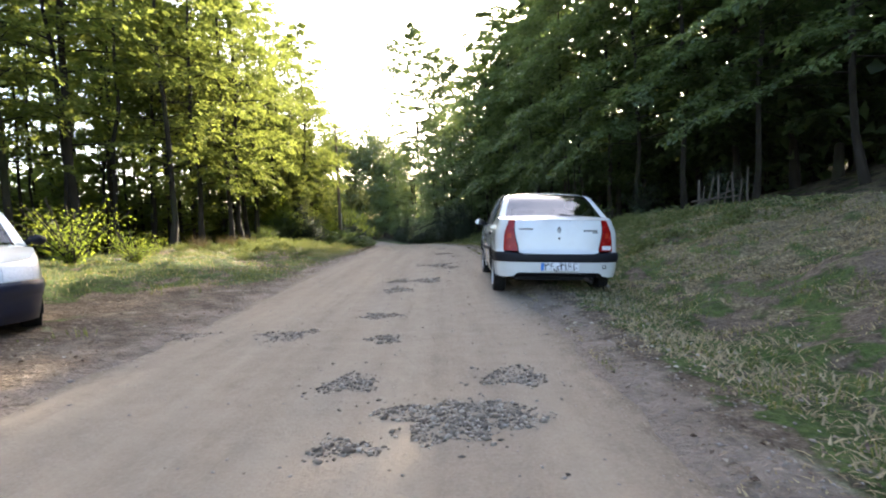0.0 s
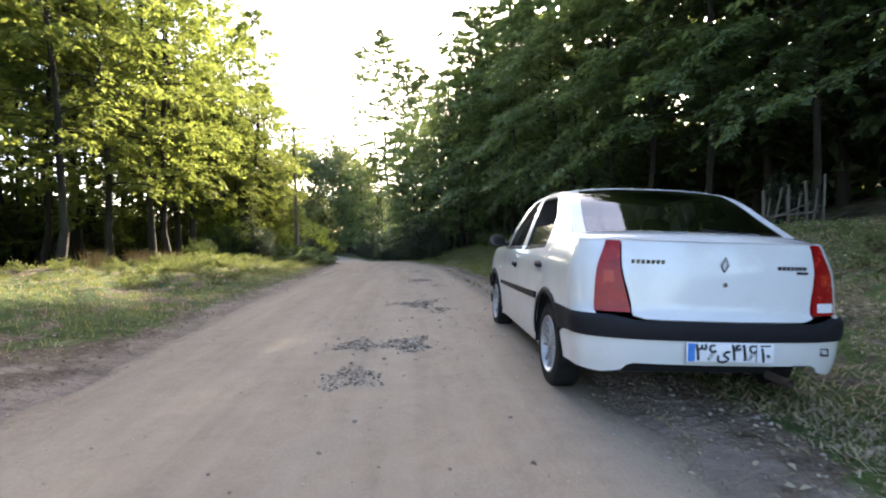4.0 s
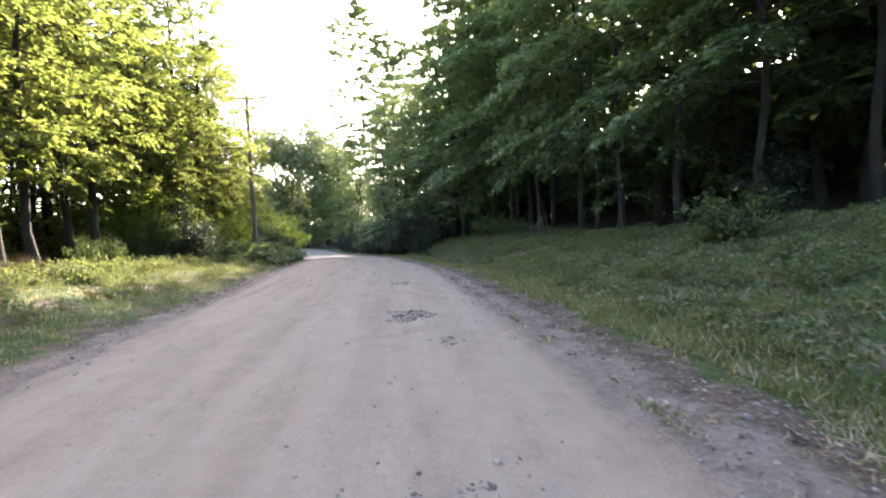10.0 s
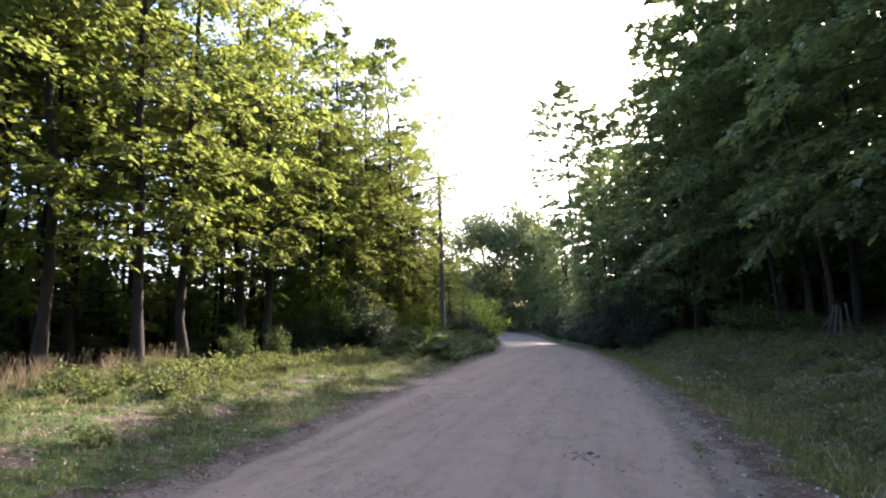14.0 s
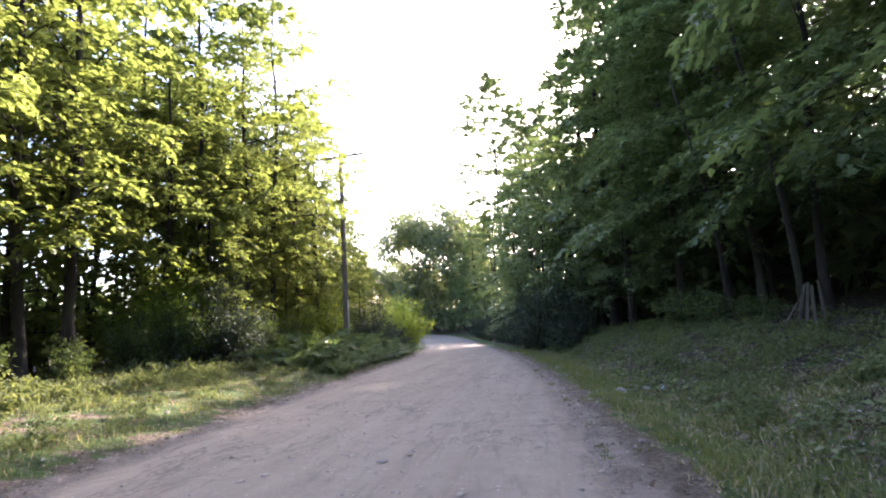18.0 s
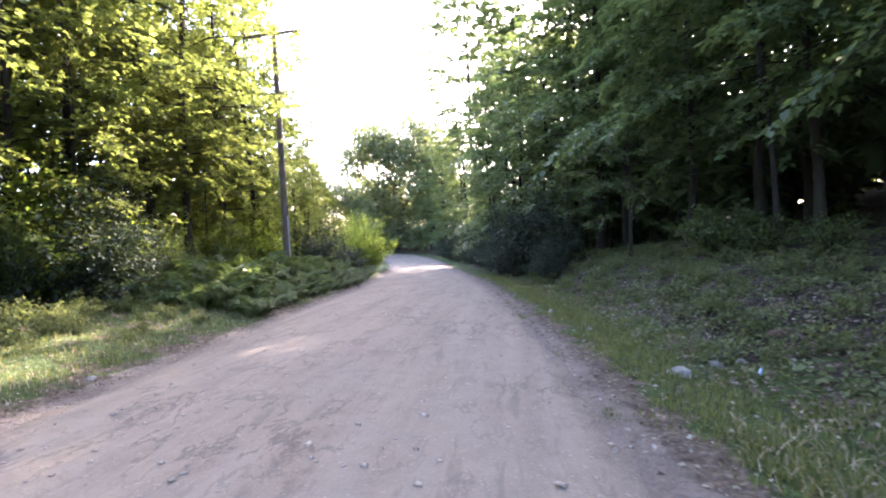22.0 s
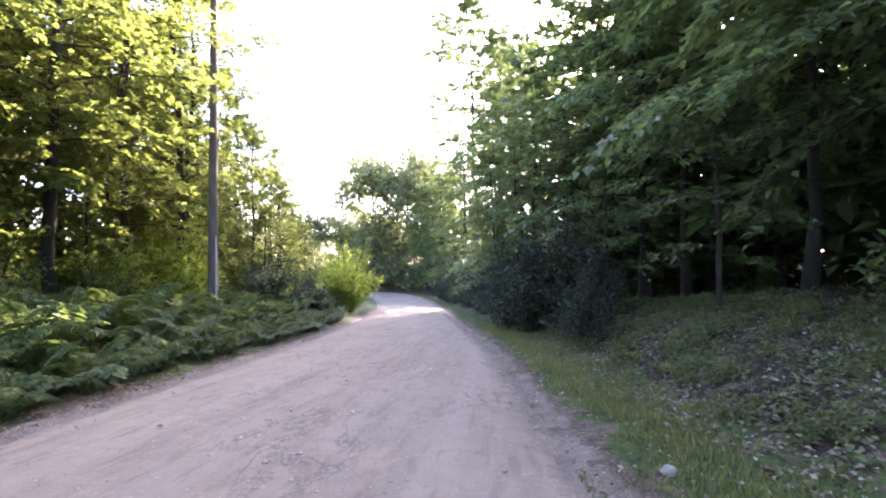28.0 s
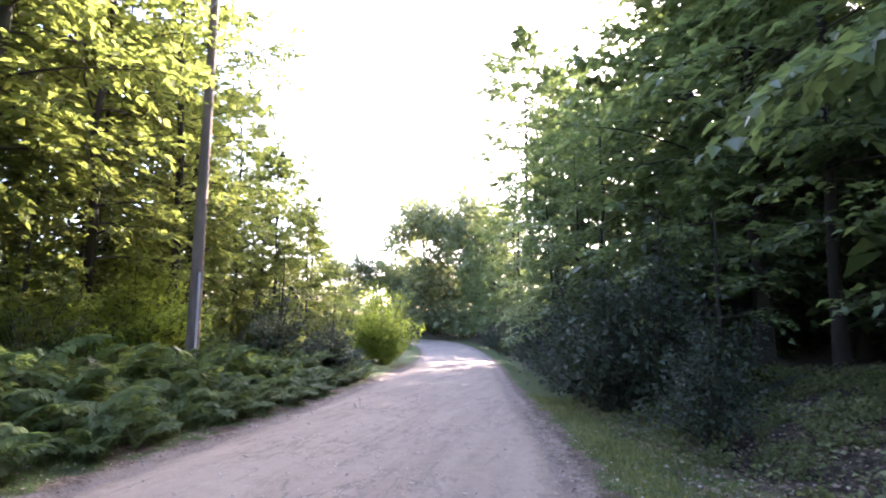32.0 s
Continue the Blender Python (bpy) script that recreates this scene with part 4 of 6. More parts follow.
# deep in the dark wood
for x, y, s in ((16.0, 18.0, 1.2), (18.0, 22.0, 1.25), (21.0, 12.0, 1.2), (22.0, 19.0, 1.25), (19.0, 14.0, 1.15), (20.0, 16.0, 1.25)):
    plant(some(right_back), x, y, s, rng.uniform(0, 360))
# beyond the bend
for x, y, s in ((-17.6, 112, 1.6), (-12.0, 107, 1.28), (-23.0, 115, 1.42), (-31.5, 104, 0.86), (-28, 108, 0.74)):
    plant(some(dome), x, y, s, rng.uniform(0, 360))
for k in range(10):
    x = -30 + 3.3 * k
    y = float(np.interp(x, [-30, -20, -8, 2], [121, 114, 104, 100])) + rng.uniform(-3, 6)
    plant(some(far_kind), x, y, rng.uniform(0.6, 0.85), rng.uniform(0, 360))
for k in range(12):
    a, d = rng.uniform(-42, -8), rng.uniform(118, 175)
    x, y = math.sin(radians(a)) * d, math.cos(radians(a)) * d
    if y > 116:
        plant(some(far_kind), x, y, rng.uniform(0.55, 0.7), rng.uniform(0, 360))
for k in range(10):
    y = 84 + 2.4 * k
    plant(some(right_mid), float(edge_r(y)) + 3.6 + rng.uniform(0, 1.5), y, rng.uniform(0.9, 1.1), rng.uniform(0, 360))
for k in range(9):
    y = 66 + 5.5 * k
    plant(some(left_back), float(edge_l(y)) - rng.uniform(9, 16), y, rng.uniform(0.4, 0.6), rng.uniform(0, 360))
for k in range(9):
    x = -30 + 2.9 * k
    plant(some(dim_thicket), x, float(np.interp(x, [-30, -26, -18, -7], [122, 120, 113, 104])) + rng.uniform(0, 2), rng.uniform(0.8, 1.1), rng.uniform(0, 360))
# behind the walker
for x, y in ((-14, -14), (-9, -30), (6, -34), (15, -20), (17, -10), (-18, -10)):
    plant(some(right_back), x, y, rng.uniform(0.8, 1.0), rng.uniform(0, 360))


# ---------- cars ----------
def ip(x, xs, ys):
    return float(np.interp(x, xs, ys))


class Shape:
    """The outer skin of a four-door saloon: x = half width, y forward from the rear bumper, z up."""
    rear_n, rear_d, front_n, front_d = 2.7, 0.30, 2.4, 0.55

    def base(self, w):
        return ip(w, [0.2, 0.3, 0.42, 0.56, 0.72, 0.84, 0.91, 0.955, 1.0, 1.2, 1.36, 1.44, 1.5], [0.805, 0.822, 0.838, 0.848, 0.855, 0.857, 0.851, 0.84, 0.822, 0.752, 0.69, 0.655, 0.60])

    def rear(self, w):
        return ip(w, [0.22, 0.34, 0.5, 0.62, 0.66, 0.9, 1.06, 1.12], [0.05, 0.02, 0.0, 0.0, 0.045, 0.07, 0.095, 0.13])

    def front(self, w):
        return ip(w, [0.2, 0.3, 0.46, 0.6, 0.72, 0.82, 0.92, 1.0], [4.16, 4.22, 4.25, 4.24, 4.19, 4.13, 4.0, 3.8])

    def side(self, v, w):
        """Half width of the flank at v, w, drawn in towards both ends."""
        x = self.base(w)
        s = min(1.0, max(0.0, (v - self.rear(w)) / self.rear_d))
        x *= max(1e-4, 1 - (1 - s) ** self.rear_n) ** (1 / self.rear_n)
        s = min(1.0, max(0.0, (self.front(w) - v) / self.front_d))
        x *= max(1e-4, 1 - (1 - s) ** self.front_n) ** (1 / self.front_n)
        for c in (0.845, 3.45):
            x += 0.016 * math.exp(-((math.hypot(v - c, w - 0.305) - 0.40) / 0.07) ** 2)
        return x

    def back(self, q, w, lift=0.0):
        """Point of the rear wrap: q from -1 to 1 goes round from flank to flank."""
        a = abs(q) * math.pi / 2
        u = math.copysign(self.base(w) * math.sin(a) ** (2 / self.rear_n), q)
        v = self.rear(w) + self.rear_d * (1 - math.cos(a) ** (2 / self.rear_n))
        return Vector((u * (1 + lift / 0.85), v - lift * math.cos(a), w))

    def nose(self, q, w, lift=0.0):
        a = abs(q) * math.pi / 2
        u = math.copysign(self.base(w) * math.sin(a) ** (2 / self.front_n), q)
        v = self.front(w) - self.front_d * (1 - math.cos(a) ** (2 / self.front_n))
        return Vector((u * (1 + lift / 0.85), v + lift * math.cos(a), w))


def grid_bm(f, nu, nv, thick=0.0):
    """A bmesh from f(s, t), s and t from 0 to 1; with thickness it becomes a closed slab."""
    bm = bmesh.new()
    vs = [[bm.verts.new(f(i / nu, j / nv)) for i in range(nu + 1)] for j in range(nv + 1)]
    for j in range(nv):
        for i in range(nu):
            bm.faces.new((vs[j][i], vs[j][i + 1], vs[j + 1][i + 1], vs[j + 1][i]))
    bmesh.ops.recalc_face_normals(bm, faces=bm.faces)
    if thick:
        bmesh.ops.solidify(bm, geom=bm.faces[:], thickness=thick)
    return bm


def panel_bm(shape, outline, holes, sign, lift=0.0, step=0.06, thick=0.012):
    """A piece of the flank cut out along an outline in (v, w), with holes, laid on the skin."""
    bm = bmesh.new()
    edges = []
    for loop in (outline, *holes):
        vs = [bm.verts.new((0, v, w)) for v, w in loop]
        edges += [bm.edges.new((vs[i], vs[(i + 1) % len(vs)])) for i in range(len(vs))]
    bmesh.ops.triangle_fill(bm, use_beauty=True, use_dissolve=False, edges=edges)
    vv, ww = [p[0] for p in outline], [p[1] for p in outline]
    for lo, hi, axis in ((min(vv), max(vv), 1), (min(ww), max(ww), 2)):
        n = int((hi - lo) / step)
        for k in range(1, n + 1):
            co, no = [0, 0, 0], [0, 0, 0]
            co[axis], no[axis] = lo + (hi - lo) * k / (n + 1), 1
            bmesh.ops.bisect_plane(bm, geom=bm.verts[:] + bm.edges[:] + bm.faces[:], plane_co=co, plane_no=no)
    for p in bm.verts:
        p.co.x = sign * (shape.side(p.co.y, p.co.z) + lift)
    bmesh.ops.recalc_face_normals(bm, faces=bm.faces)
    for f in bm.faces:
        if f.normal.x * sign < 0:
            f.normal_flip()
    if thick:
        bmesh.ops.solidify(bm, geom=bm.faces[:], thickness=thick)
    return bm


def arc(cv, cw, r, a0, a1, n=18):
    return [(cv + r * math.cos(radians(a0 + (a1 - a0) * i / n)), cw + r * math.sin(radians(a0 + (a1 - a0) * i / n))) for i in range(n + 1)]


def rounded(points, r=0.03, n=4):
    """A polygon with its corners rounded."""
    out, m = [], len(points)
    for i in range(m):
        a, b, c = (Vector(points[(i + k) % m]) for k in (-1, 0, 1))
        d0, d1 = min(r, (a - b).length * 0.45), min(r, (c - b).length * 0.45)
        p, q = b + (a - b).normalized() * d0, b + (c - b).normalized() * d1
        for k in range(n + 1):
            t = k / n
            v = p * (1 - t) ** 2 + b * 2 * t * (1 - t) + q * t ** 2
            out.append((v.x, v.y))
    return out


def lathe_bm(profile, n=40, axis="x"):
    """Revolves (across, radius) points about the wheel's axle."""
    bm = bmesh.new()
    rings = []
    for i in range(n):
        a = 2 * math.pi * i / n
        rings.append([bm.verts.new((x, r * math.cos(a), r * math.sin(a))) for x, r in profile])
    for i in range(n):
        p, q = rings[i], rings[(i + 1) % n]
        for j in range(len(profile) - 1):
            bm.faces.new((p[j], p[j + 1], q[j + 1], q[j]))
    bmesh.ops.remove_doubles(bm, verts=bm.verts[:], dist=1e-5)
    bmesh.ops.recalc_face_normals(bm, faces=bm.faces)
    return bm


def box_bm(w, d, h, bevel=0.0, m=None, segments=2):
    bm = bmesh.new()
    bmesh.ops.create_cube(bm, size=1, matrix=(m or Matrix()) @ Matrix.Diagonal((w, d, h, 1)))
    if bevel:
        bmesh.ops.bevel(bm, geom=bm.edges[:], offset=bevel, segments=segments, affect="EDGES", profile=0.5)
    return bm


def join_bm(*parts_):
    out = bmesh.new()
    for b in parts_:
        me = bpy.data.meshes.new("tmp")
        b.to_mesh(me)
        b.free()
        out.from_mesh(me)
        bpy.data.meshes.remove(me)
    return out


def wheel(car, v, sign, r, alloy, spokes=6):
    """A wheel: tyre and rim under one part. x runs outwards."""
    w = empty("wheel", pose(sign * 0.75, v, r, 0, 0, 0 if sign > 0 else 180), "", "")
    for key in ("label", "category"):
        if key in w:
            del w[key]
    w.parent = car
    R = r * 0.655
    part("tyre", lathe_bm([(-0.09, R), (-0.095, R + 0.03), (-0.088, r - 0.02), (-0.07, r - 0.004), (-0.03, r), (0.03, r), (0.07, r - 0.004), (0.088, r - 0.02), (0.097, R + 0.035), (0.09, R + 0.005), (0.082, R - 0.004)], 48), RUBBER, w)
    rim = lathe_bm([(-0.09, R), (-0.06, R - 0.02), (0.05, R - 0.022), (0.075, R - 0.012), (0.092, R - 0.002), (0.094, R + 0.006), (0.085, R + 0.01)], 48)
    hub = lathe_bm([(0.03, 0.0), (0.076, 0.0), (0.08, 0.02), (0.074, 0.032), (0.06, 0.055), (0.02, 0.06)], 24)
    bits = [rim, hub]
    for k in range(spokes):
        for side in (-1, 1):
            a = 2 * math.pi * k / spokes
            b = bmesh.new()
            n = 6
            rows = []
            for i in range(n + 1):
                t = i / n
                rad = 0.045 + (R - 0.018 - 0.045) * t
                off = side * (0.017 + 0.02 * t)
                half = 0.0125 + 0.003 * t
                x = 0.072 - 0.014 * math.sin(math.pi * t) + 0.006 * t
                rows.append([b.verts.new((x + dx, rad, off + dz)) for dx, dz in ((-0.02, -half), (0.0, -half * 0.7), (0.0, half * 0.7), (-0.02, half))])
            for i in range(n):
                for j in range(3):
                    b.faces.new((rows[i][j], rows[i][j + 1], rows[i + 1][j + 1], rows[i + 1][j]))
            bmesh.ops.recalc_face_normals(b, faces=b.faces)
            bmesh.ops.rotate(b, verts=b.verts[:], cent=(0, 0, 0), matrix=Matrix.Rotation(a, 3, "X"))
            bits.append(b)
    part("rim", join_bm(*bits), alloy, w)
    part("brake_disc", lathe_bm([(0.0, 0.02), (0.0, R - 0.03), (-0.02, R - 0.03), (-0.02, 0.02)], 28), BLACK_TRIM, w)
    return w


def text_mesh(body, size, material, parent, name, m, label=""):
    """Raised lettering with the built-in font."""
    cu = bpy.data.curves.new("letters", "FONT")
    cu.body, cu.size, cu.extrude, cu.bevel_depth = body, size, 0.0008, 0.0022
    cu.resolution_u, cu.bevel_resolution = 4, 0
    cu.align_x, cu.align_y = "CENTER", "CENTER"
    ob = bpy.data.objects.new("letters", cu)
    scene.collection.objects.link(ob)
    me = bpy.data.meshes.new_from_object(ob.evaluated_get(bpy.context.evaluated_depsgraph_get()))
    bpy.data.objects.remove(ob)
    me.materials.clear()
    me.materials.append(material)
    return child(name, me, parent, label, m)


def seat(parent, u, v, back=True):
    b1 = box_bm(0.48, 0.5, 0.16, 0.05, pose(u, v, 0.52))
    b2 = box_bm(0.46, 0.14, 0.56, 0.06, pose(u, v - 0.27, 0.84, 12))
    b3 = box_bm(0.26, 0.09, 0.17, 0.04, pose(u, v - 0.34, 1.21, 8))
    part("seat", join_bm(b1, b2, b3), DARK_CABIN, parent)


def saloon(m, label, old=False):
    """A white four-door saloon with its panels, glass, lamps, trim, wheels and cabin."""
    S = Shape()
    car = empty("car", m, label, "car")
    RW, FW, WR, AR = 0.845, 3.40, 0.305, 0.385
    low_paint = NAVY_PAINT if old else WHITE_PAINT
    rw = rounded([(1.82, 1.0), (1.09, 1.03), (1.10, 1.25), (1.37, 1.45), (1.85, 1.462)], 0.05)
    fw = rounded([(2.72, 0.985), (1.965, 1.0), (1.95, 1.462), (2.12, 1.45), (2.36, 1.335), (2.6, 1.14)], 0.04)
    for sign in (-1, 1):
        def cut(name, outline, holes=(), material=WHITE_PAINT, lift=0.0, owner=car, label_="", thick=0.012, step=0.06):
            return part(name, panel_bm(S, outline, holes, sign, lift, step, thick), material, owner, label_)
        g = 0.004
        seam_b = [(1.90, 1.495), (1.88, 1.2), (1.875, 1.0), (1.93, 0.8), (1.965, 0.6), (1.955, 0.42), (1.93, 0.32)]
        seam_f = [(2.885, 0.985), (2.925, 0.8), (2.945, 0.6), (2.935, 0.42), (2.925, 0.32)]
        roof_f = [(2.2, 1.475), (2.45, 1.36), (2.66, 1.20), (2.86, 1.03)]
        roof_r = [(1.13, 1.462), (1.4, 1.488), (1.7, 1.497)]
        seam_r = [(1.02, 1.33), (0.955, 1.2), (0.93, 1.02), (0.97, 0.86), (1.04, 0.74)] + arc(RW, WR, AR + 0.04, 62, 5, 8) + [(1.29, 0.32)]
        # front door: outline from the middle seam over the roof rail down the screen pillar to the front seam
        front = [(v + g, w) for v, w in seam_b[::-1]] + roof_f + [(v - g, w) for v, w in seam_f]
        fdoor = cut("front_door", front, [fw])
        rear = [(v + g, w) for v, w in seam_r[::-1]] + roof_r + [(v - g, w) for v, w in seam_b]
        rdoor = cut("rear_door", rear, [rw])
        # front wing round the wheel, rear quarter with the rear pillar
        fender = [(v + g, w) for v, w in seam_f[::-1]] + [(3.1, 0.985), (3.4, 0.965), (3.6, 0.93), (3.72, 0.90), (3.80, 0.87), (3.83, 0.72), (3.85, 0.64)] + arc(FW, WR, AR, 22, 178, 16) + [(3.0, 0.30)]
        cut("front_wing", fender)
        quarter = [(v - g, w) for v, w in seam_r] + [(1.26, 0.30)] + arc(RW, WR, AR, 2, 142, 16) + [(0.35, 0.62), (0.35, 1.085), (0.55, 1.115), (0.72, 1.235), (0.9, 1.355), (1.03, 1.425), (1.125, 1.46)]
        cut("rear_quarter", quarter[::-1])
        cut("sill", [(1.235, 0.215), (3.05, 0.215), (3.05, 0.31), (1.235, 0.31)], material=low_paint, lift=-0.012)
        cut("bumper_side", [(0.305, 0.30), (0.46, 0.30)] + arc(RW, WR, AR, 178, 156, 3) + [(0.44, 0.49), (0.305, 0.5)], material=low_paint)
        cut("bumper_band_side", [(0.30, 0.505), (0.49, 0.49)] + arc(RW, WR, AR, 150, 122, 4) + [(0.62, 0.645), (0.30, 0.635)], material=BLACK_TRIM, lift=0.012)
        # glass: the front pane is shut, the rear one wound half down
        if sign > 0:
            cut("front_window", rounded([(2.72, 0.985), (1.965, 1.0), (1.95, 1.462), (2.12, 1.45), (2.36, 1.335), (2.6, 1.14)], 0.035), material=WINDOW_GLASS, lift=-0.016, thick=0.0, owner=fdoor)
        if sign < 0:
            cut("rear_window", [(1.825, 0.995), (1.09, 1.02), (1.10, 1.2), (1.2, 1.205), (1.84, 1.185)], material=WINDOW_GLASS, lift=-0.02, thick=0.0, owner=rdoor, label_="window pane wound half down")
        else:
            cut("rear_window", rw, material=WINDOW_GLASS, lift=-0.016, thick=0.0, owner=rdoor)
        for hole, owner in ((fw, fdoor), (rw, rdoor)):
            c = (sum(p[0] for p in hole) / len(hole), sum(p[1] for p in hole) / len(hole))
            inner = [(c[0] + (v - c[0]) * 0.955, c[1] + (w - c[1]) * 0.93) for v, w in hole]
            outer = [(c[0] + (v - c[0]) * 1.012, c[1] + (w - c[1]) * 1.02) for v, w in hole]
            cut("window_seal", outer, [inner], BLACK_TRIM, -0.006, owner, "", 0.008)
            lo = [p for p in hole if p[1] < 1.04]
            a, b = min(p[0] for p in lo), max(p[0] for p in lo)
            wa, wb = (1.02, 0.985) if owner is rdoor else (0.985, 0.972)
            cut("waist_strip", [(a, wa - 0.004), (b, wb - 0.004), (b, wb + 0.016), (a, wa + 0.016)], (), BLACK_TRIM, 0.004, owner, "", 0.006)
        # rubbing strip, one piece on each door
        cut("rubbing_strip", rounded([(2.96, 0.575), (2.96, 0.612), (1.972, 0.632), (1.972, 0.583)], 0.015), (), BLACK_TRIM, 0.014, fdoor, "", 0.016)
        cut("rubbing_strip", rounded([(1.952, 0.583), (1.952, 0.632), (1.22, 0.652), (1.22, 0.598)], 0.02), (), BLACK_TRIM, 0.014, rdoor, "", 0.016)
        # handles: a dark grip over a scooped cup
        for (hv, hw), owner in (((2.13, 0.83), fdoor), ((1.14, 0.875), rdoor)):
            b = bmesh.new()
            bmesh.ops.create_uvsphere(b, u_segments=18, v_segments=10, radius=1)
            x = S.side(hv, hw)
            bmesh.ops.transform(b, matrix=pose(sign * (x + 0.006), hv, hw, 3) @ Matrix.Diagonal((0.026, 0.098, 0.036, 1)), verts=b.verts[:])
            for p in b.verts:
                if p.co.z < hw - 0.012:
                    p.co.x = sign * (x + 0.004)
            part("handle", b, BLACK_TRIM, owner)
            cut("handle_cup", rounded([(hv - 0.075, hw - 0.058), (hv + 0.075, hw - 0.055), (hv + 0.085, hw + 0.0), (hv - 0.085, hw + 0.0)], 0.05), (), WHITE_PAINT, 0.003, owner, "", 0.003)
        if sign < 0:
            b = lathe_bm([(-0.012, 0.0), (-0.012, 0.012), (0.0, 0.014)], 16)
            part("lock", b, CHROME, fdoor, m=pose(-(S.side(2.01, 0.91) + 0.002), 2.01, 0.91))
        cut("side_repeater", rounded([(3.02, 0.735), (3.07, 0.735), (3.07, 0.768), (3.02, 0.768)], 0.015), (), CLEAR_LENS, 0.008, car, "", 0.008)
        # wheel arch mouldings
        for cv, name in ((RW, "wheel_arch_trim"), (FW, "wheel_arch_trim")):
            a0, a1 = (2, 138) if cv == RW else (24, 178)
            def ring(s, t, cv=cv, a0=a0, a1=a1):
                a = radians(a0 + (a1 - a0) * s)
                r = AR - 0.014 + 0.05 * t
                v, w = cv + r * math.cos(a), WR + r * math.sin(a)
                return Vector((sign * (S.side(v, w) + 0.014 * math.sin(math.pi * (0.25 + 0.7 * t)) - 0.003), v, w))
            part(name, grid_bm(ring, 26, 5, 0.012), BLACK_TRIM, car)
            def well(s, t, cv=cv):
                a = radians(-8 + 196 * s)
                r = AR - 0.006
                return Vector((sign * (0.42 + 0.425 * t), cv + r * math.cos(a), WR + r * math.sin(a)))
            part("wheel_well", grid_bm(well, 18, 2), BLACK_TRIM, car)
            wheel(car, cv, sign, WR, ALLOY)
        # door mirror
        mir = bmesh.new()
        bmesh.ops.create_uvsphere(mir, u_segments=20, v_segments=12, radius=1)
        bmesh.ops.transform(mir, matrix=pose(sign * 0.955, 2.70, 1.055, 0, 0, -8 * sign) @ Matrix.Diagonal((0.098, 0.068, 0.064, 1)), verts=mir.verts[:])
        for p in mir.verts:
            p.co.y = max(p.co.y, 2.665 + 0.10 * (abs(p.co.x) - 0.955) * -1)
        arm = box_bm(0.08, 0.05, 0.05, 0.015, pose(sign * 0.865, 2.725, 1.03))
        mo = part("door_mirror", join_bm(mir, arm), BLACK_TRIM, car)
        part("mirror_glass", lathe_bm([(0.0, 0.0), (0.0, 1.0)], 24), CHROME, mo, m=pose(sign * 0.957, 2.659, 1.057, 0, 0, 90 - 6 * sign) @ Matrix.Diagonal((1, 0.084, 0.054, 1)))
        cut("mirror_foot", [(2.74, 0.985), (2.86, 0.985), (2.66, 1.16)], (), BLACK_TRIM, 0.008, fdoor, "", 0.008)

    # rear: boot lid, bumper, band, lamps that wrap round the corners
    def lamp_in(w):
        return ip(w, [0.66, 0.72, 1.08], [0.375, 0.385, 0.475])

    def lamp_out(w):
        return ip(w, [0.66, 1.08], [0.63, 0.585])

    part("boot_lid", grid_bm(lambda s, t: S.back((2 * s - 1) * (lamp_in(0.60 + 0.47 * t) - 0.006), (ip(abs(2 * s - 1), [0, 0.82, 1], [0.622, 0.624, 0.64]) * (1 - t) + 1.075 * t) + 0.0, 0.0), 36, 14, 0.01), WHITE_PAINT, car)
    for sign in (-1, 1):
        part("quarter_corner", grid_bm(lambda s, t: S.back(sign * (lamp_out(0.62 + 0.46 * t) + (1.0 - lamp_out(0.62 + 0.46 * t)) * s), 0.62 + 0.47 * t, -0.001), 8, 12, 0.01), WHITE_PAINT, car)
        lens = part("tail_lamp", grid_bm(lambda s, t: S.back(sign * (lamp_in(0.66 + 0.41 * t) + (lamp_out(0.66 + 0.41 * t) - lamp_in(0.66 + 0.41 * t)) * s), 0.655 + 0.425 * t, 0.006), 12, 14, 0.02), RED_LENS, car)
        part("indicator_lens", grid_bm(lambda s, t: S.back(sign * (0.465 + 0.075 * s + 0.012 * t), 0.83 + 0.07 * t, 0.0085), 6, 5, 0.004), AMBER_LENS, lens)
        if sign > 0:
            part("reversing_lens", grid_bm(lambda s, t: S.back(0.42 + 0.17 * s, 0.672 + 0.055 * t, 0.0085), 6, 4, 0.004), CLEAR_LENS, lens)
    part("bumper_band", grid_bm(lambda s, t: S.back((2 * s - 1), 0.505 + ip(abs(2 * s - 1), [0, 0.35, 0.5, 1], [0.11, 0.11, 0.135, 0.135]) * t, 0.014 * math.sin(math.pi * (0.15 + 0.7 * t)) + 0.006), 44, 6, 0.03), BLACK_TRIM, car)
    part("bumper_skin", grid_bm(lambda s, t: S.back((2 * s - 1), 0.515 - t * (ip(abs(2 * s - 1), [0, 0.40, 0.46, 0.6, 1], [0.155, 0.155, 0.205, 0.225, 0.215])), 0.004 * math.sin(math.pi * t)), 48, 6, 0.012), low_paint, car)
    part("valance", grid_bm(lambda s, t: Vector(((2 * s - 1) * 0.6, 0.16 + 0.3 * t, 0.42 - 0.17 * t)), 8, 3, 0.01), BLACK_TRIM, car)
    ex = lathe_bm([(-0.1, 0.026), (0.1, 0.026), (0.1, 0.022), (-0.1, 0.022)], 16)
    part("exhaust_pipe", ex, plain_material("rusty_pipe", (0.10, 0.075, 0.06), 0.7), car, m=pose(0.42, 0.15, 0.25, 0, 0, 90))
    plate = part("number_plate", box_bm(0.52, 0.012, 0.112, 0.004, pose(0.0, -0.016, 0.445)), PLATE_WHITE, car, "white number plate with blue strip and black Persian characters")
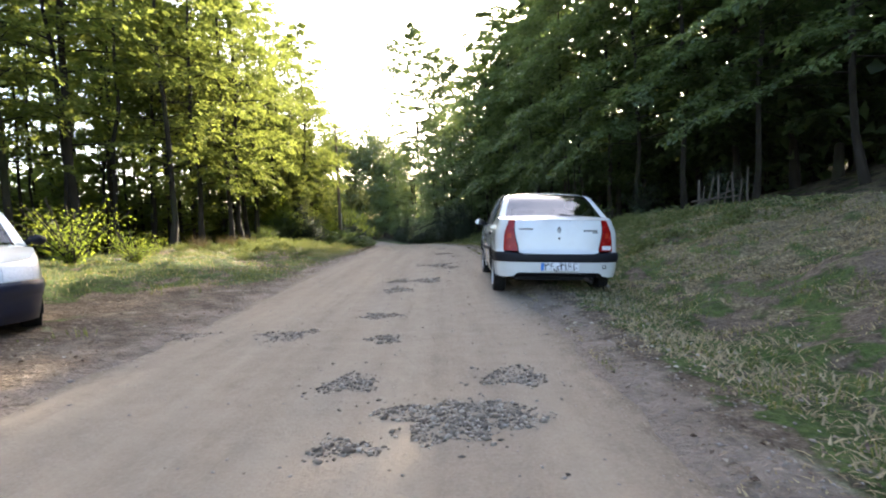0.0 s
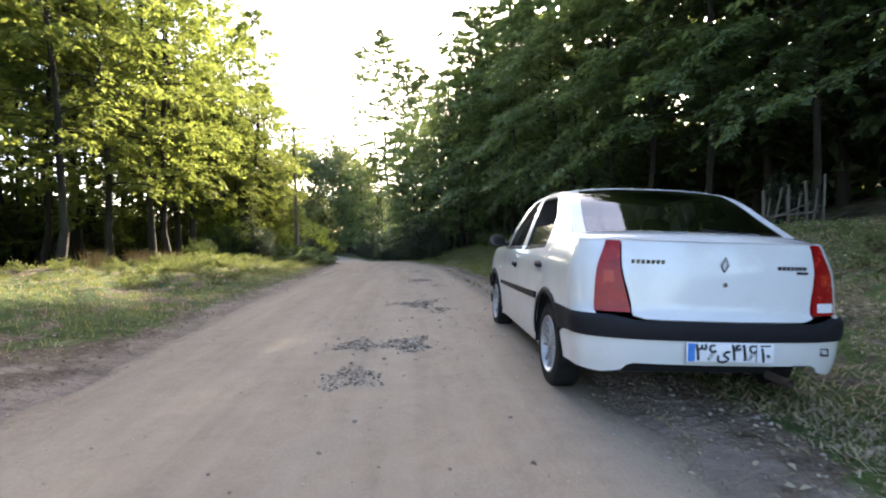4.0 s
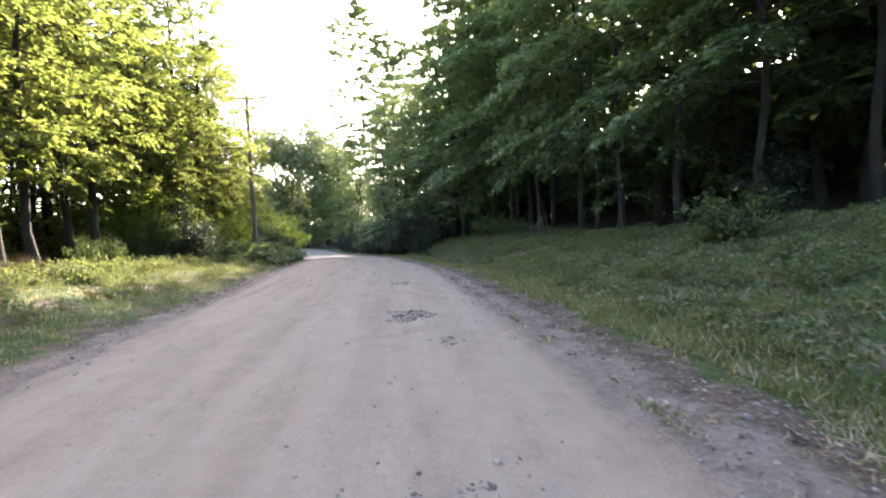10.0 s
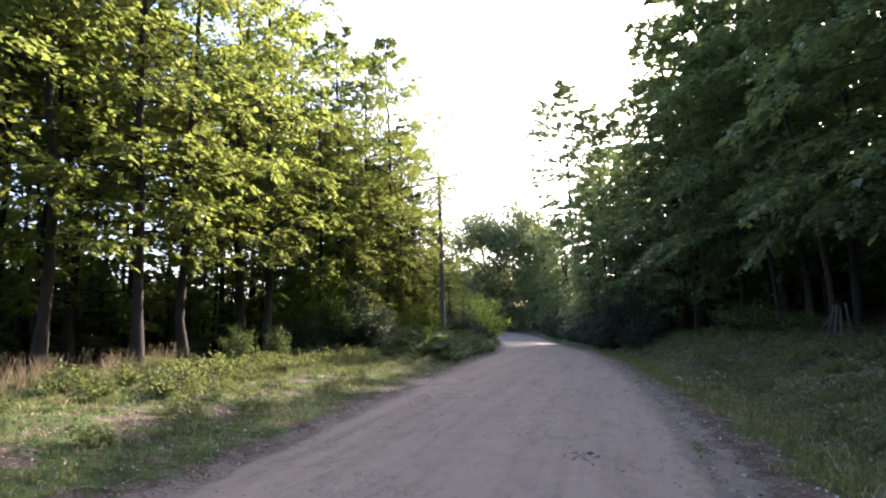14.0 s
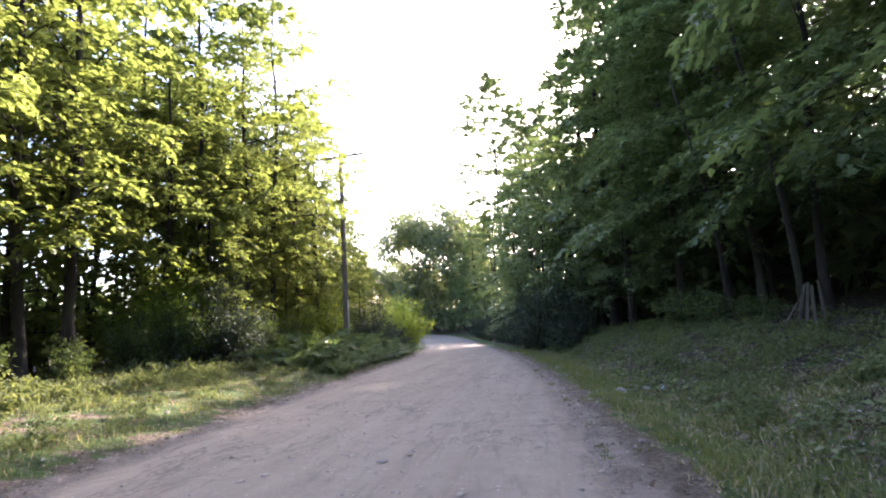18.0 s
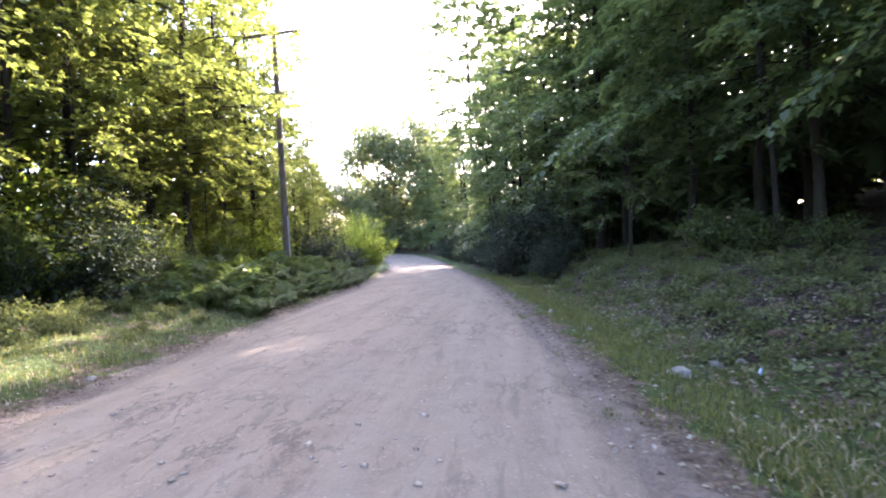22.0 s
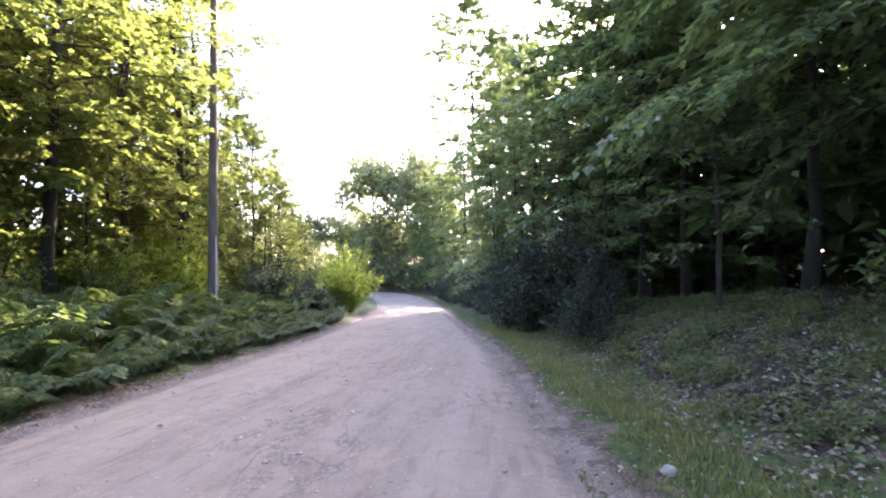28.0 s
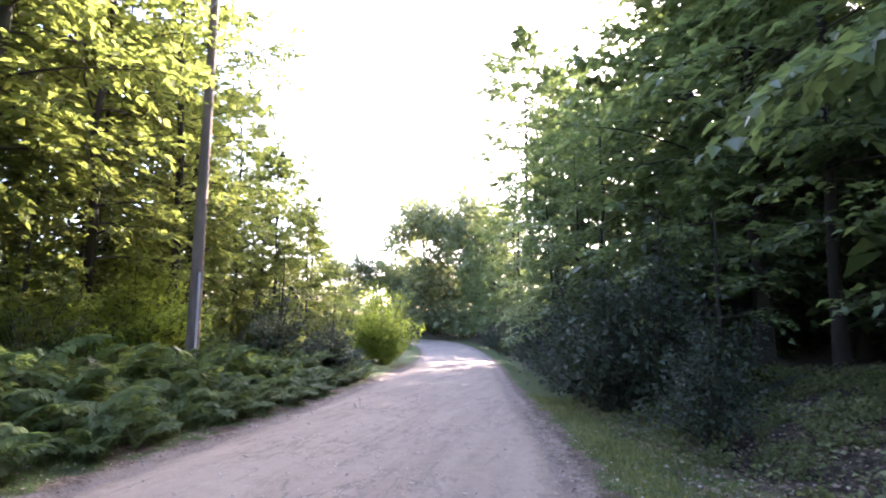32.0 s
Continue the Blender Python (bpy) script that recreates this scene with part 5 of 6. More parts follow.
    part("plate_strip", box_bm(0.042, 0.004, 0.104, 0, pose(-0.234, -0.0235, 0.445)), PLATE_BLUE, plate)
    if not old:
        for body, u, size in (("۳۶", -0.150, 0.132), ("ی", -0.045, 0.105), ("۴۱۶", 0.076, 0.132), ("۱۰", 0.207, 0.115)):
            text_mesh(body, size, INK, plate, "plate_text", pose(u, -0.0250, 0.443 - (0.012 if u > 0.2 else 0.0), 90))
        part("plate_divider", box_bm(0.004, 0.003, 0.1, 0, pose(0.152, -0.0235, 0.445)), INK, plate)
        part("plate_caption", box_bm(0.06, 0.003, 0.008, 0, pose(0.205, -0.0235, 0.488)), INK, plate)
    # badges as plain shapes
    if not old:
        q = S.back(0.42, 0.445)
        part("bumper_mark", join_bm(box_bm(0.05, 0.004, 0.012, 0.001, pose(0.62, q.y - 0.006, 0.425)), box_bm(0.05, 0.004, 0.008, 0.001, pose(0.62, q.y - 0.006, 0.462)), box_bm(0.008, 0.004, 0.045, 0.001, pose(0.641, q.y - 0.006, 0.442)), box_bm(0.008, 0.004, 0.03, 0.001, pose(0.599, q.y - 0.006, 0.435))), INK, car, smooth=False)
    b = bmesh.new()
    vs = [b.verts.new((x, 0, z)) for x, z in ((0, 0.055), (0.028, 0), (0, -0.055), (-0.028, 0), (0, 0.032), (0.014, 0), (0, -0.032), (-0.014, 0))]
    for i in range(4):
        b.faces.new((vs[i], vs[(i + 1) % 4], vs[4 + (i + 1) % 4], vs[4 + i]))
    bmesh.ops.solidify(b, geom=b.faces[:], thickness=0.012)
    p0 = S.back(0.0, 0.945)
    part("badge", b, CHROME, car, "chrome diamond badge", smooth=False, m=pose(0, p0.y - 0.012, 0.945, 8))
    part("boot_lock", lathe_bm([(0, 0.0), (0.008, 0.0), (0.008, 0.014), (0, 0.016)], 18), CHROME, car, m=pose(0, S.back(0, 0.83).y - 0.001, 0.83, 0, 0, -90))
    for u0, u1, w, h, mat_ in ((-0.55, -0.35, 0.955, 0.024, CHROME), (0.335, 0.535, 0.935, 0.022, INK), (0.46, 0.545, 0.908, 0.016, INK)):
        n = 7 if h > 0.02 else 4
        for i in range(n):
            u = u0 + (u1 - u0) * (i + 0.5) / n
            q = math.copysign((math.asin((abs(u) / S.base(w)) ** (S.rear_n / 2))) * 2 / math.pi, u)
            p = S.back(q, w)
            part("badge_letter", box_bm((u1 - u0) / n * 0.72, 0.004, h, 0, pose(u, p.y - 0.003, w, 8)), mat_, car)

    # tops: boot, rear window, roof, windscreen, bonnet, each a crowned strip between the shoulders
    def strip(points, crown, bow=0.0):
        """points: (v, w) along the shoulder; returns f(s across, t along)."""
        def f(s, t):
            k = t * (len(points) - 1)
            i = min(int(k), len(points) - 2)
            a = k - i
            v, w = points[i][0] * (1 - a) + points[i + 1][0] * a, points[i][1] * (1 - a) + points[i + 1][1] * a
            c = crown[i] * (1 - a) + crown[i + 1] * a
            b = (bow[i] * (1 - a) + bow[i + 1] * a) if bow else 0.0
            q = 2 * s - 1
            x = S.side(max(v, 0.36) if v < 1 else v, w)
            return Vector((x * q, v + b * (1 - q * q), w + c * (1 - abs(q) ** 2.6)))
        return f

    def boot_top(s, t):
        q = 2 * s - 1
        e = S.back(q * 0.985, 1.075)
        v = e.y * (1 - t) + (0.505 - 0.05 * (1 - q * q)) * t
        w = 1.075 + 0.018 * math.sin(math.pi * min(1.0, t * 2.4) * 0.5) + 0.03 * (1 - abs(q) ** 2.5) * min(1, t * 5 + 0.3) + 0.03 * t
        return Vector((S.side(max(v, 0.36), 1.08) * q if t > 0.02 else e.x, v, w))

    part("boot_top", grid_bm(boot_top, 34, 10, 0.01), WHITE_PAINT, car)
    back_line = [(0.50, 1.108), (0.72, 1.238), (0.9, 1.358), (1.03, 1.428), (1.12, 1.462)]
    fb = strip(back_line, (0.022, 0.035, 0.042, 0.042, 0.04), (-0.06, -0.03, 0, 0.02, 0.02))
    part("rear_screen", grid_bm(lambda s, t: fb(0.05 + 0.90 * s, t * 0.90), 26, 12), REAR_GLASS, car)
    part("rear_screen_seal", grid_bm(lambda s, t: fb(0.05 + 0.90 * s, 0.893 + 0.02 * t) + Vector((0, 0, 0.002)), 26, 1), BLACK_TRIM, car)
    part("roof_lip", grid_bm(lambda s, t: fb(0.085 + 0.83 * s, 0.913 + 0.087 * t) + Vector((0, 0, 0.003)), 26, 3, 0.008), WHITE_PAINT, car)
    for a0, a1 in ((0.0, 0.055), (0.945, 1.0)):
        part("rear_pillar", grid_bm(lambda s, t: fb(a0 + (a1 - a0) * s, t) + Vector((0, 0, 0.003)), 4, 14, 0.01), WHITE_PAINT, car)
    roof_line = [(1.12, 1.462), (1.3, 1.48), (1.5, 1.492), (1.75, 1.498), (1.95, 1.493), (2.1, 1.483), (2.2, 1.475)]
    fr = strip(roof_line, (0.04, 0.042, 0.042, 0.04, 0.038, 0.035, 0.033), (0.02, 0.02, 0.02, 0.03, 0.05, 0.08, 0.10))
    part("roof", grid_bm(fr, 30, 18, 0.01), WHITE_PAINT, car)
    screen_line = [(2.2, 1.475), (2.45, 1.36), (2.66, 1.20), (2.86, 1.03), (2.98, 0.99)]
    fs = strip(screen_line, (0.033, 0.03, 0.03, 0.03, 0.015), (0.10, 0.16, 0.2, 0.24, 0.26))
    part("windscreen", grid_bm(lambda s, t: fs(0.06 + 0.88 * s, 0.02 + 0.94 * t), 26, 14), WINDOW_GLASS, car)
    for a0, a1 in ((0.0, 0.065), (0.935, 1.0)):
        part("screen_pillar", grid_bm(lambda s, t: fs(a0 + (a1 - a0) * s, t) + Vector((0, 0, 0.003)), 4, 16, 0.01), WHITE_PAINT, car)

    def hood_w(v):
        return ip(v, [2.9, 3.1, 3.4, 3.6, 3.72, 3.8, 3.95, 4.05, 4.14], [0.987, 0.987, 0.967, 0.932, 0.902, 0.874, 0.85, 0.835, 0.82])

    def bonnet(s, t):
        q = 2 * s - 1
        e = S.nose(q * 0.93, 0.82)
        v0 = 2.95 + 0.28 * (1 - q * q)
        v = v0 * (1 - t) + e.y * t
        w = hood_w(v)
        x = S.side(min(v, 3.78), w - 0.004) * q
        xe = math.copysign(min(abs(e.x), S.side(e.y, hood_w(e.y)) + 0.003), q)
        x = x * (1 - t ** 5) + xe * t ** 5
        w += 0.045 * (1 - abs(q) ** 2.6) * (1 - 0.5 * t) * min(1, (1 - t) * 6)
        return Vector((x, v, w))

    part("bonnet", grid_bm(bonnet, 32, 20, 0.01), WHITE_PAINT, car)
    # nose: grille, lamps, bumper
    part("front_bumper", grid_bm(lambda s, t: S.nose((2 * s - 1) * (0.925 + 0.05 * t), 0.22 + 0.30 * t, 0.006), 52, 7, 0.012), low_paint, car)
    part("front_bumper_band", grid_bm(lambda s, t: S.nose((2 * s - 1) * 0.985, 0.495 + 0.145 * t, 0.02 * math.sin(math.pi * (0.15 + 0.7 * t)) + 0.012), 52, 6, 0.03), NAVY_PAINT if old else BLACK_TRIM, car)
    part("nose_panel", grid_bm(lambda s, t: S.nose((2 * s - 1) * 0.9, 0.63 + (hood_w(S.nose((2 * s - 1) * 0.9, 0.8).y) - 0.632) * t, -0.002), 44, 6, 0.012), WHITE_PAINT, car)
    grille = part("grille", grid_bm(lambda s, t: S.nose((2 * s - 1) * 0.26, 0.655 + 0.11 * t, 0.006), 14, 5, 0.01), BLACK_TRIM, car)
    for sign in (-1, 1):
        hl = part("headlamp", grid_bm(lambda s, t: S.nose(sign * ((0.36 + 0.3 * s) if old else (0.31 + 0.24 * s)), 0.65 + (0.14 if old else 0.15 - 0.02 * s) * t, 0.008), 12, 6, 0.02), CLEAR_LENS, car)
        part("indicator_lens", grid_bm(lambda s, t: S.nose(sign * ((0.665 if old else 0.56) + 0.11 * s), 0.65 + 0.135 * t, 0.008), 6, 5, 0.02), CLEAR_LENS, hl)
    # cabin
    part("cabin_floor", box_bm(1.5, 2.6, 0.05, 0, pose(0, 2.0, 0.34)), DARK_CABIN, car)
    part("underbody", box_bm(1.1, 3.4, 0.06, 0, pose(0, 2.1, 0.25)), BLACK_TRIM, car)
    part("cabin_lining", grid_bm(lambda s, t: fr(0.02 + 0.96 * s, t) - Vector((0, 0, 0.03)), 12, 8), DARK_CABIN, car)
    for sign in (-1, 1):
        part("door_lining", box_bm(0.04, 1.9, 0.62, 0.01, pose(sign * 0.77, 2.0, 0.66)), DARK_CABIN, car)
    part("parcel_shelf", box_bm(1.3, 0.5, 0.03, 0.01, pose(0, 0.78, 1.06)), DARK_CABIN, car)
    part("dashboard", box_bm(1.4, 0.45, 0.3, 0.07, pose(0, 2.86, 0.86)), DARK_CABIN, car)
    for u in (-0.36, 0.36):
        seat(car, u, 2.05)
    b = box_bm(1.3, 0.5, 0.18, 0.05, pose(0, 1.15, 0.5))
    part("rear_bench", join_bm(b, box_bm(1.3, 0.16, 0.6, 0.06, pose(0, 0.86, 0.82, 14)), box_bm(0.26, 0.09, 0.15, 0.04, pose(-0.36, 0.76, 1.17)), box_bm(0.26, 0.09, 0.15, 0.04, pose(0.36, 0.76, 1.17))), DARK_CABIN, car)
    sw = bmesh.new()
    ring = []
    for i in range(28):
        a = 2 * math.pi * i / 28
        c = Vector((0.185 * math.cos(a), 0, 0.185 * math.sin(a)))
        o = c.normalized()
        ring.append([sw.verts.new(c + (o * math.cos(k * math.pi / 3) + Vector((0, 1, 0)) * math.sin(k * math.pi / 3)) * 0.014) for k in range(6)])
    for i in range(28):
        for k in range(6):
            sw.faces.new((ring[i][k], ring[i][(k + 1) % 6], ring[(i + 1) % 28][(k + 1) % 6], ring[(i + 1) % 28][k]))
    sw = join_bm(sw, box_bm(0.34, 0.03, 0.05, 0.01), box_bm(0.05, 0.03, 0.2, 0.01, pose(0, 0, -0.09)), box_bm(0.13, 0.05, 0.12, 0.03))
    part("steering_wheel", sw, BLACK_TRIM, car, m=pose(-0.36, 2.5, 0.98, -24))
    if not old:
        part("hanging_tag", box_bm(0.006, 0.075, 0.028, 0.004, pose(0.70, 1.42, 1.27)), YELLOW_TAG, car, "small yellow tag at the far window")
        part("wiper", box_bm(0.42, 0.015, 0.012, 0.003, pose(0.3, 0.50, 1.155, 0, 3, 4)), BLACK_TRIM, car)
        part("aerial", lathe_bm([(0, 0.003), (0.35, 0.0015)], 6), BLACK_TRIM, car, m=pose(0.0, 2.0, 1.53, 0, -50, 90))
    return car


saloon(pose(1.55, 6.83, -0.02, 0, 3.0, -1.4), "white four-door saloon with black bumper band, parked on the verge")


saloon(pose(-7.62, 7.5, 0.05, 0, 0, -135), "white older saloon with dark blue lower body, parked on the verge", old=True)

# ---------- the power pole ----------
WOOD_GREY = bark_material("weathered_pole_wood", (0.085, 0.066, 0.05), (0.2, 0.163, 0.128))
STICK = bark_material("dry_split_wood", (0.055, 0.043, 0.033), (0.155, 0.13, 0.104))
STEEL = plain_material("galvanised_steel", (0.35, 0.36, 0.37), 0.5, metal=0.7)
CERAMIC = plain_material("brown_ceramic", (0.10, 0.05, 0.035), 0.25)


def rod_bm(p, q, r0, r1, sides=10):
    v, f = [], []
    p, q = np.array(p, float), np.array(q, float)
    t = np.linspace(0, 1, 4)
    tube(p + np.outer(t, q - p), r0 + (r1 - r0) * t, sides, v, f)
    bm = bmesh.new()
    vs = [bm.verts.new(x) for x in v]
    for a in f:
        bm.faces.new([vs[i] for i in a])
    bm.faces.new(vs[:sides][::-1])
    bm.faces.new(vs[-sides:])
    return bm


def pole(x, y):
    z = float(ground_z(x, y))
    p = empty("utility_pole", pose(x, y, z, 0, 0, -4), "weathered wooden utility pole with a crossarm", "utility pole")
    h = 9.75 - z
    part("post", rod_bm((0, 0, -0.3), (0.02, 0, h), 0.15, 0.095, 14), WOOD_GREY, p)
    arm = part("crossarm", box_bm(2.55, 0.09, 0.11, 0.012, pose(0, -0.12, h - 0.2)), WOOD_GREY, p)
    for u in (-1.2, 1.2):
        part("insulator", lathe_bm([(0.0, 0.0), (0.0, 0.018), (0.05, 0.018), (0.06, 0.05), (0.1, 0.045), (0.11, 0.03), (0.13, 0.04), (0.17, 0.03), (0.18, 0.0)], 14), CERAMIC, arm, m=pose(u, -0.12, h - 0.15, 0, -90))
    part("insulator", lathe_bm([(0.0, 0.0), (0.0, 0.018), (0.10, 0.018), (0.11, 0.05), (0.15, 0.045), (0.16, 0.03), (0.18, 0.04), (0.22, 0.03), (0.23, 0.0)], 14), CERAMIC, p, m=pose(0.02, 0, h, 0, -90))
    for s in (-1, 1):
        part("brace", rod_bm((0, -0.1, h - 0.75), (s * 0.55, -0.12, h - 0.25), 0.014, 0.014, 6), STEEL, p)
    part("ground_wire_tube", rod_bm((0.17, -0.08, 0.0), (0.15, -0.07, 2.6), 0.026, 0.026, 8), STEEL, p, "pale steel tube")
    return p, h + z


post, top = pole(-8.6, 42.7)
for u, dz in ((-1.2, 0.03), (0.02, 0.23), (1.2, 0.03)):
    for far, fz in (((8.3 + u, -1.5), 10.2), ((-21.0 + u, 96.0), 7.2)):
        a, b = np.array([-8.6 + u, 42.6, top + dz]), np.array([far[0], far[1], fz])
        t = np.linspace(0, 1, 14)
        line = a + np.outer(t, b - a)
        line[:, 2] -= 0.5 * 4 * t * (1 - t)
        v, f = [], []
        tube(line, [0.007] * 14, 5, v, f)
        tagged(new("power_line", quick_mesh("power_line", v, f, INK)), "thin dark power line strung from the pole", "cable", "power lines")


# ---------- ferns ----------
def frond_mesh(seed):
    g = np.random.default_rng(seed)
    n = 19
    s = np.linspace(0, 1, n)
    L = 1.0
    line = np.stack([L * 0.72 * s ** 1.2, 0 * s, 1.08 * s - 0.6 * s ** 2.4], -1)
    at, along, up = [], [], []
    for i in range(3, n):
        size = 0.30 * math.sin(math.pi * min(1, 0.12 + 0.9 * s[i])) ** 0.8 * (1 - 0.45 * s[i]) + 0.02
        for side in (-1, 1):
            k = 3
            for j in range(k):
                # small leaflets along each side branch
                t = (j + 0.4) / k
                d = unit(np.array([0.55, side * 1.0, -0.25 * t]) + g.normal(0, 0.06, 3))
                at.append(line[i] + d * size * t)
                along.append(unit(d + np.array([0.9, 0, -0.15])) if j % 2 else unit(d + np.array([-0.35, 0, -0.15])))
                up.append(np.array([0, 0, 1.0]) + g.normal(0, 0.15, 3))
    at, along, up = np.array(at), np.array(along), np.array(up)
    Ls = np.full(len(at), 0.12) * g.uniform(0.8, 1.25, len(at))
    v1, f1 = leaf_pairs(at, along, up, Ls, Ls * 0.5)
    v2, f2 = [], []
    tube(line[::3], np.linspace(0.008, 0.003, len(line[::3])), 3, v2, f2)
    tri = [(a, b, c) for a, b, c, d in f2] + [(a, c, d) for a, b, c, d in f2]
    return quick_mesh("frond", np.concatenate([v1, np.array(v2)]), np.concatenate([f1, np.array(tri) + len(v1)]), FERN)


FRONDS = [frond_mesh(s) for s in (1, 2, 3)]


def fern_kind(seed, n):
    g = np.random.default_rng(seed)
    root = empty("fern", Matrix.Translation((0, 0, -500)), "green bracken fern with arching fronds at the roadside", "fern", "ferns beside the road")
    for k in range(n):
        ob = child("frond", FRONDS[k % 3], root, m=pose(0, 0, 0, g.uniform(-8, 8), g.uniform(-28, 12), 360 * k / n + g.uniform(-18, 18)))
        s = g.uniform(0.75, 1.15)
        ob.scale = (s, s, s)
    KINDS.append(root)
    return root


ferns = [fern_kind(s, n) for s, n in ((1, 8), (2, 7), (3, 9))]
rng = np.random.default_rng(21)
for k in range(112):
    y = rng.uniform(34, 50)
    d = rng.uniform(0.9, 4.4)
    x = float(edge_l(y)) - d
    plant(some(ferns), x, y, rng.uniform(0.9, 1.4) * np.interp(d, [0.7, 2], [0.75, 1.1]), rng.uniform(0, 360), 1.05)

for k in range(34):
    y = 33.5 + 0.5 * k + rng.uniform(-0.2, 0.2)
    plant(some(ferns), float(edge_l(y)) - rng.uniform(0.45, 1.0), y, rng.uniform(0.6, 0.95), rng.uniform(0, 360), 0.9)
# ---------- weeds along both verges ----------
def undergrowth(label, spots):
    """Low weeds too many to count, joined into one object: spots of x, y, size, turn."""
    vs, fs, n = [], [], 0
    for x, y, s, a in spots:
        me = [c for c in some(weed).children if c.name.startswith("foliage")][0].data
        co = np.empty(len(me.vertices) * 3, np.float32)
        me.vertices.foreach_get("co", co)
        fi = np.empty(len(me.loops), np.int32)
        me.loops.foreach_get("vertex_index", fi)
        co = co.reshape(-1, 3) * s
        c, d = math.cos(a), math.sin(a)
        co = np.stack([co[:, 0] * c - co[:, 1] * d + x, co[:, 0] * d + co[:, 1] * c + y, co[:, 2]], -1)
        co[:, 2] += ground_z(co[:, 0], co[:, 1])
        vs.append(co)
        fs.append(fi.reshape(-1, 3) + n)
        n += len(co)
    return tagged(new("undergrowth", quick_mesh("undergrowth", np.concatenate(vs), np.concatenate(fs), LEAF_WEED)), label, "undergrowth", kind="stuff")


spots = []
for k in range(620):
    y = rng.uniform(9, 46)
    d = rng.uniform(1.6, 5.2)
    if rng.uniform() < np.interp(y, [9, 14, 22, 46], [0.5, 0.8, 0.95, 1.0]):
        spots.append((float(edge_r(y)) + d, y, rng.uniform(0.35, 0.85), rng.uniform(0, 6.28)))
undergrowth("low leafy weeds and ivy covering the shaded bank", spots)
undergrowth("leafy weeds crowding the foot of the open wood", [(float(edge_l(y)) - rng.uniform(2.6, 5.4), y, rng.uniform(0.5, 1.25), rng.uniform(0, 6.28)) for y in rng.uniform(21, 38, 150)])
undergrowth("low leafy weeds on the open verge", [(float(edge_l(y)) - rng.uniform(1.0, 6.5), y, rng.uniform(0.3, 0.8), rng.uniform(0, 6.28)) for y in rng.uniform(14, 48, 380)])


# ---------- leaning poles, stakes, stones ----------
def bundle(x, y, sticks, label, name, category, size=1.0):
    z = float(ground_z(x, y))
    root = empty(name, pose(x, y, z), label, category)
    for (a, b, r) in sticks:
        part("stake", rod_bm(a, b, r, r * 0.8, 7), STICK, root)
    root.scale = (size, size, size)
    return root


bundle(5.95, 30.85, [((-0.35, 0, -0.1), (0.15, 0.25, 1.25), 0.06), ((-0.15, -0.1, -0.1), (0.25, 0.25, 1.3), 0.055), ((0.1, -0.15, -0.1), (0.35, 0.3, 1.2), 0.06), ((0.5, 0, -0.1), (0.55, 0.3, 1.35), 0.05), ((-0.75, 0.1, -0.1), (0.1, 0.3, 1.0), 0.035)],
       "stack of split wooden poles leaning against a tree", "leaning_poles", "wood stack", 0.66)
bundle(7.9, 14.2, [((-0.65, 0, -0.1), (-0.6, 0.05, 0.8), 0.036), ((-0.5, 0.15, -0.1), (-0.42, 0.1, 0.62), 0.02), ((-0.38, 0.1, -0.1), (-0.22, 0, 0.86), 0.024), ((-0.1, 0, -0.1), (-0.08, 0, 0.9), 0.03), ((0.03, 0.2, -0.1), (-0.05, 0.1, 0.7), 0.018), ((0.1, 0.1, -0.1), (0.2, 0, 0.74), 0.022), ((0.33, 0, -0.1), (0.3, 0, 0.98), 0.036), ((0.52, 0.1, -0.1), (0.62, 0.05, 0.8), 0.026), ((0.8, 0.15, -0.1), (0.75, 0, 1.1), 0.03), ((-0.9, -0.1, 0.2), (0.5, -0.12, 0.32), 0.025), ((-0.9, -0.1, 0.05), (0.3, -0.12, 0.5), 0.02)],
       "remnant of a rough stake fence among brush", "stake_fence", "fence")


def trunk_only(x, y, h, r, lean, label):
    z = float(ground_z(x, y))
    t = np.linspace(0, 1, 9)
    line = np.stack([lean[0] * h * t + 0.12 * np.sin(t * 5 + x), lean[1] * h * t, h * t - 0.15], -1)
    v, f = [], []
    tube(line, r * (1 - 0.5 * t) + 0.02 * (t == 0), 9, v, f)
    root = empty("tree_trunk", pose(x, y, z), label, "tree trunk")
    child("trunk", quick_mesh("trunk", v, f, BARK_PALE if x < 0 else BARK, True), root)


trunk_only(5.76, 34.4, 7.5, 0.06, (-0.09, 0.02), "thin leaning pale grey trunk under the canopy")
trunk_only(6.15, 31.4, 7.5, 0.08, (-0.05, 0.05), "pale crooked trunk beside the stacked poles")
trunk_only(6.6, 26.6, 6.5, 0.06, (0.02, 0.0), "thin pale trunk at the edge of the wood")
trunk_only(-11.6, 12.6, 9.0, 0.13, (0.02, 0.01), "reddish sunlit trunk at the edge of the wood")
VERGE_STONE = plain_material("pale_stone", (0.26, 0.238, 0.198), 0.9, vary=0.4, scale=14)


def stone_mesh(seed, flat=0.55, rough=0.18):
    bm = bmesh.new()
    bmesh.ops.create_icosphere(bm, subdivisions=2, radius=1)
    for v in bm.verts:
        n = noise.noise(v.co * 1.3 + Vector((seed, 0, 0))) + 0.5 * noise.noise(v.co * 2.9 + Vector((0, seed, 0)))
        v.co *= 1 + rough * 2 * n
        v.co.z *= flat
    me = bpy.data.meshes.new("stone")
    bm.to_mesh(me)
    bm.free()
    me.materials.append(VERGE_STONE)
    me.polygons.foreach_set("use_smooth", [True] * len(me.polygons))
    return me


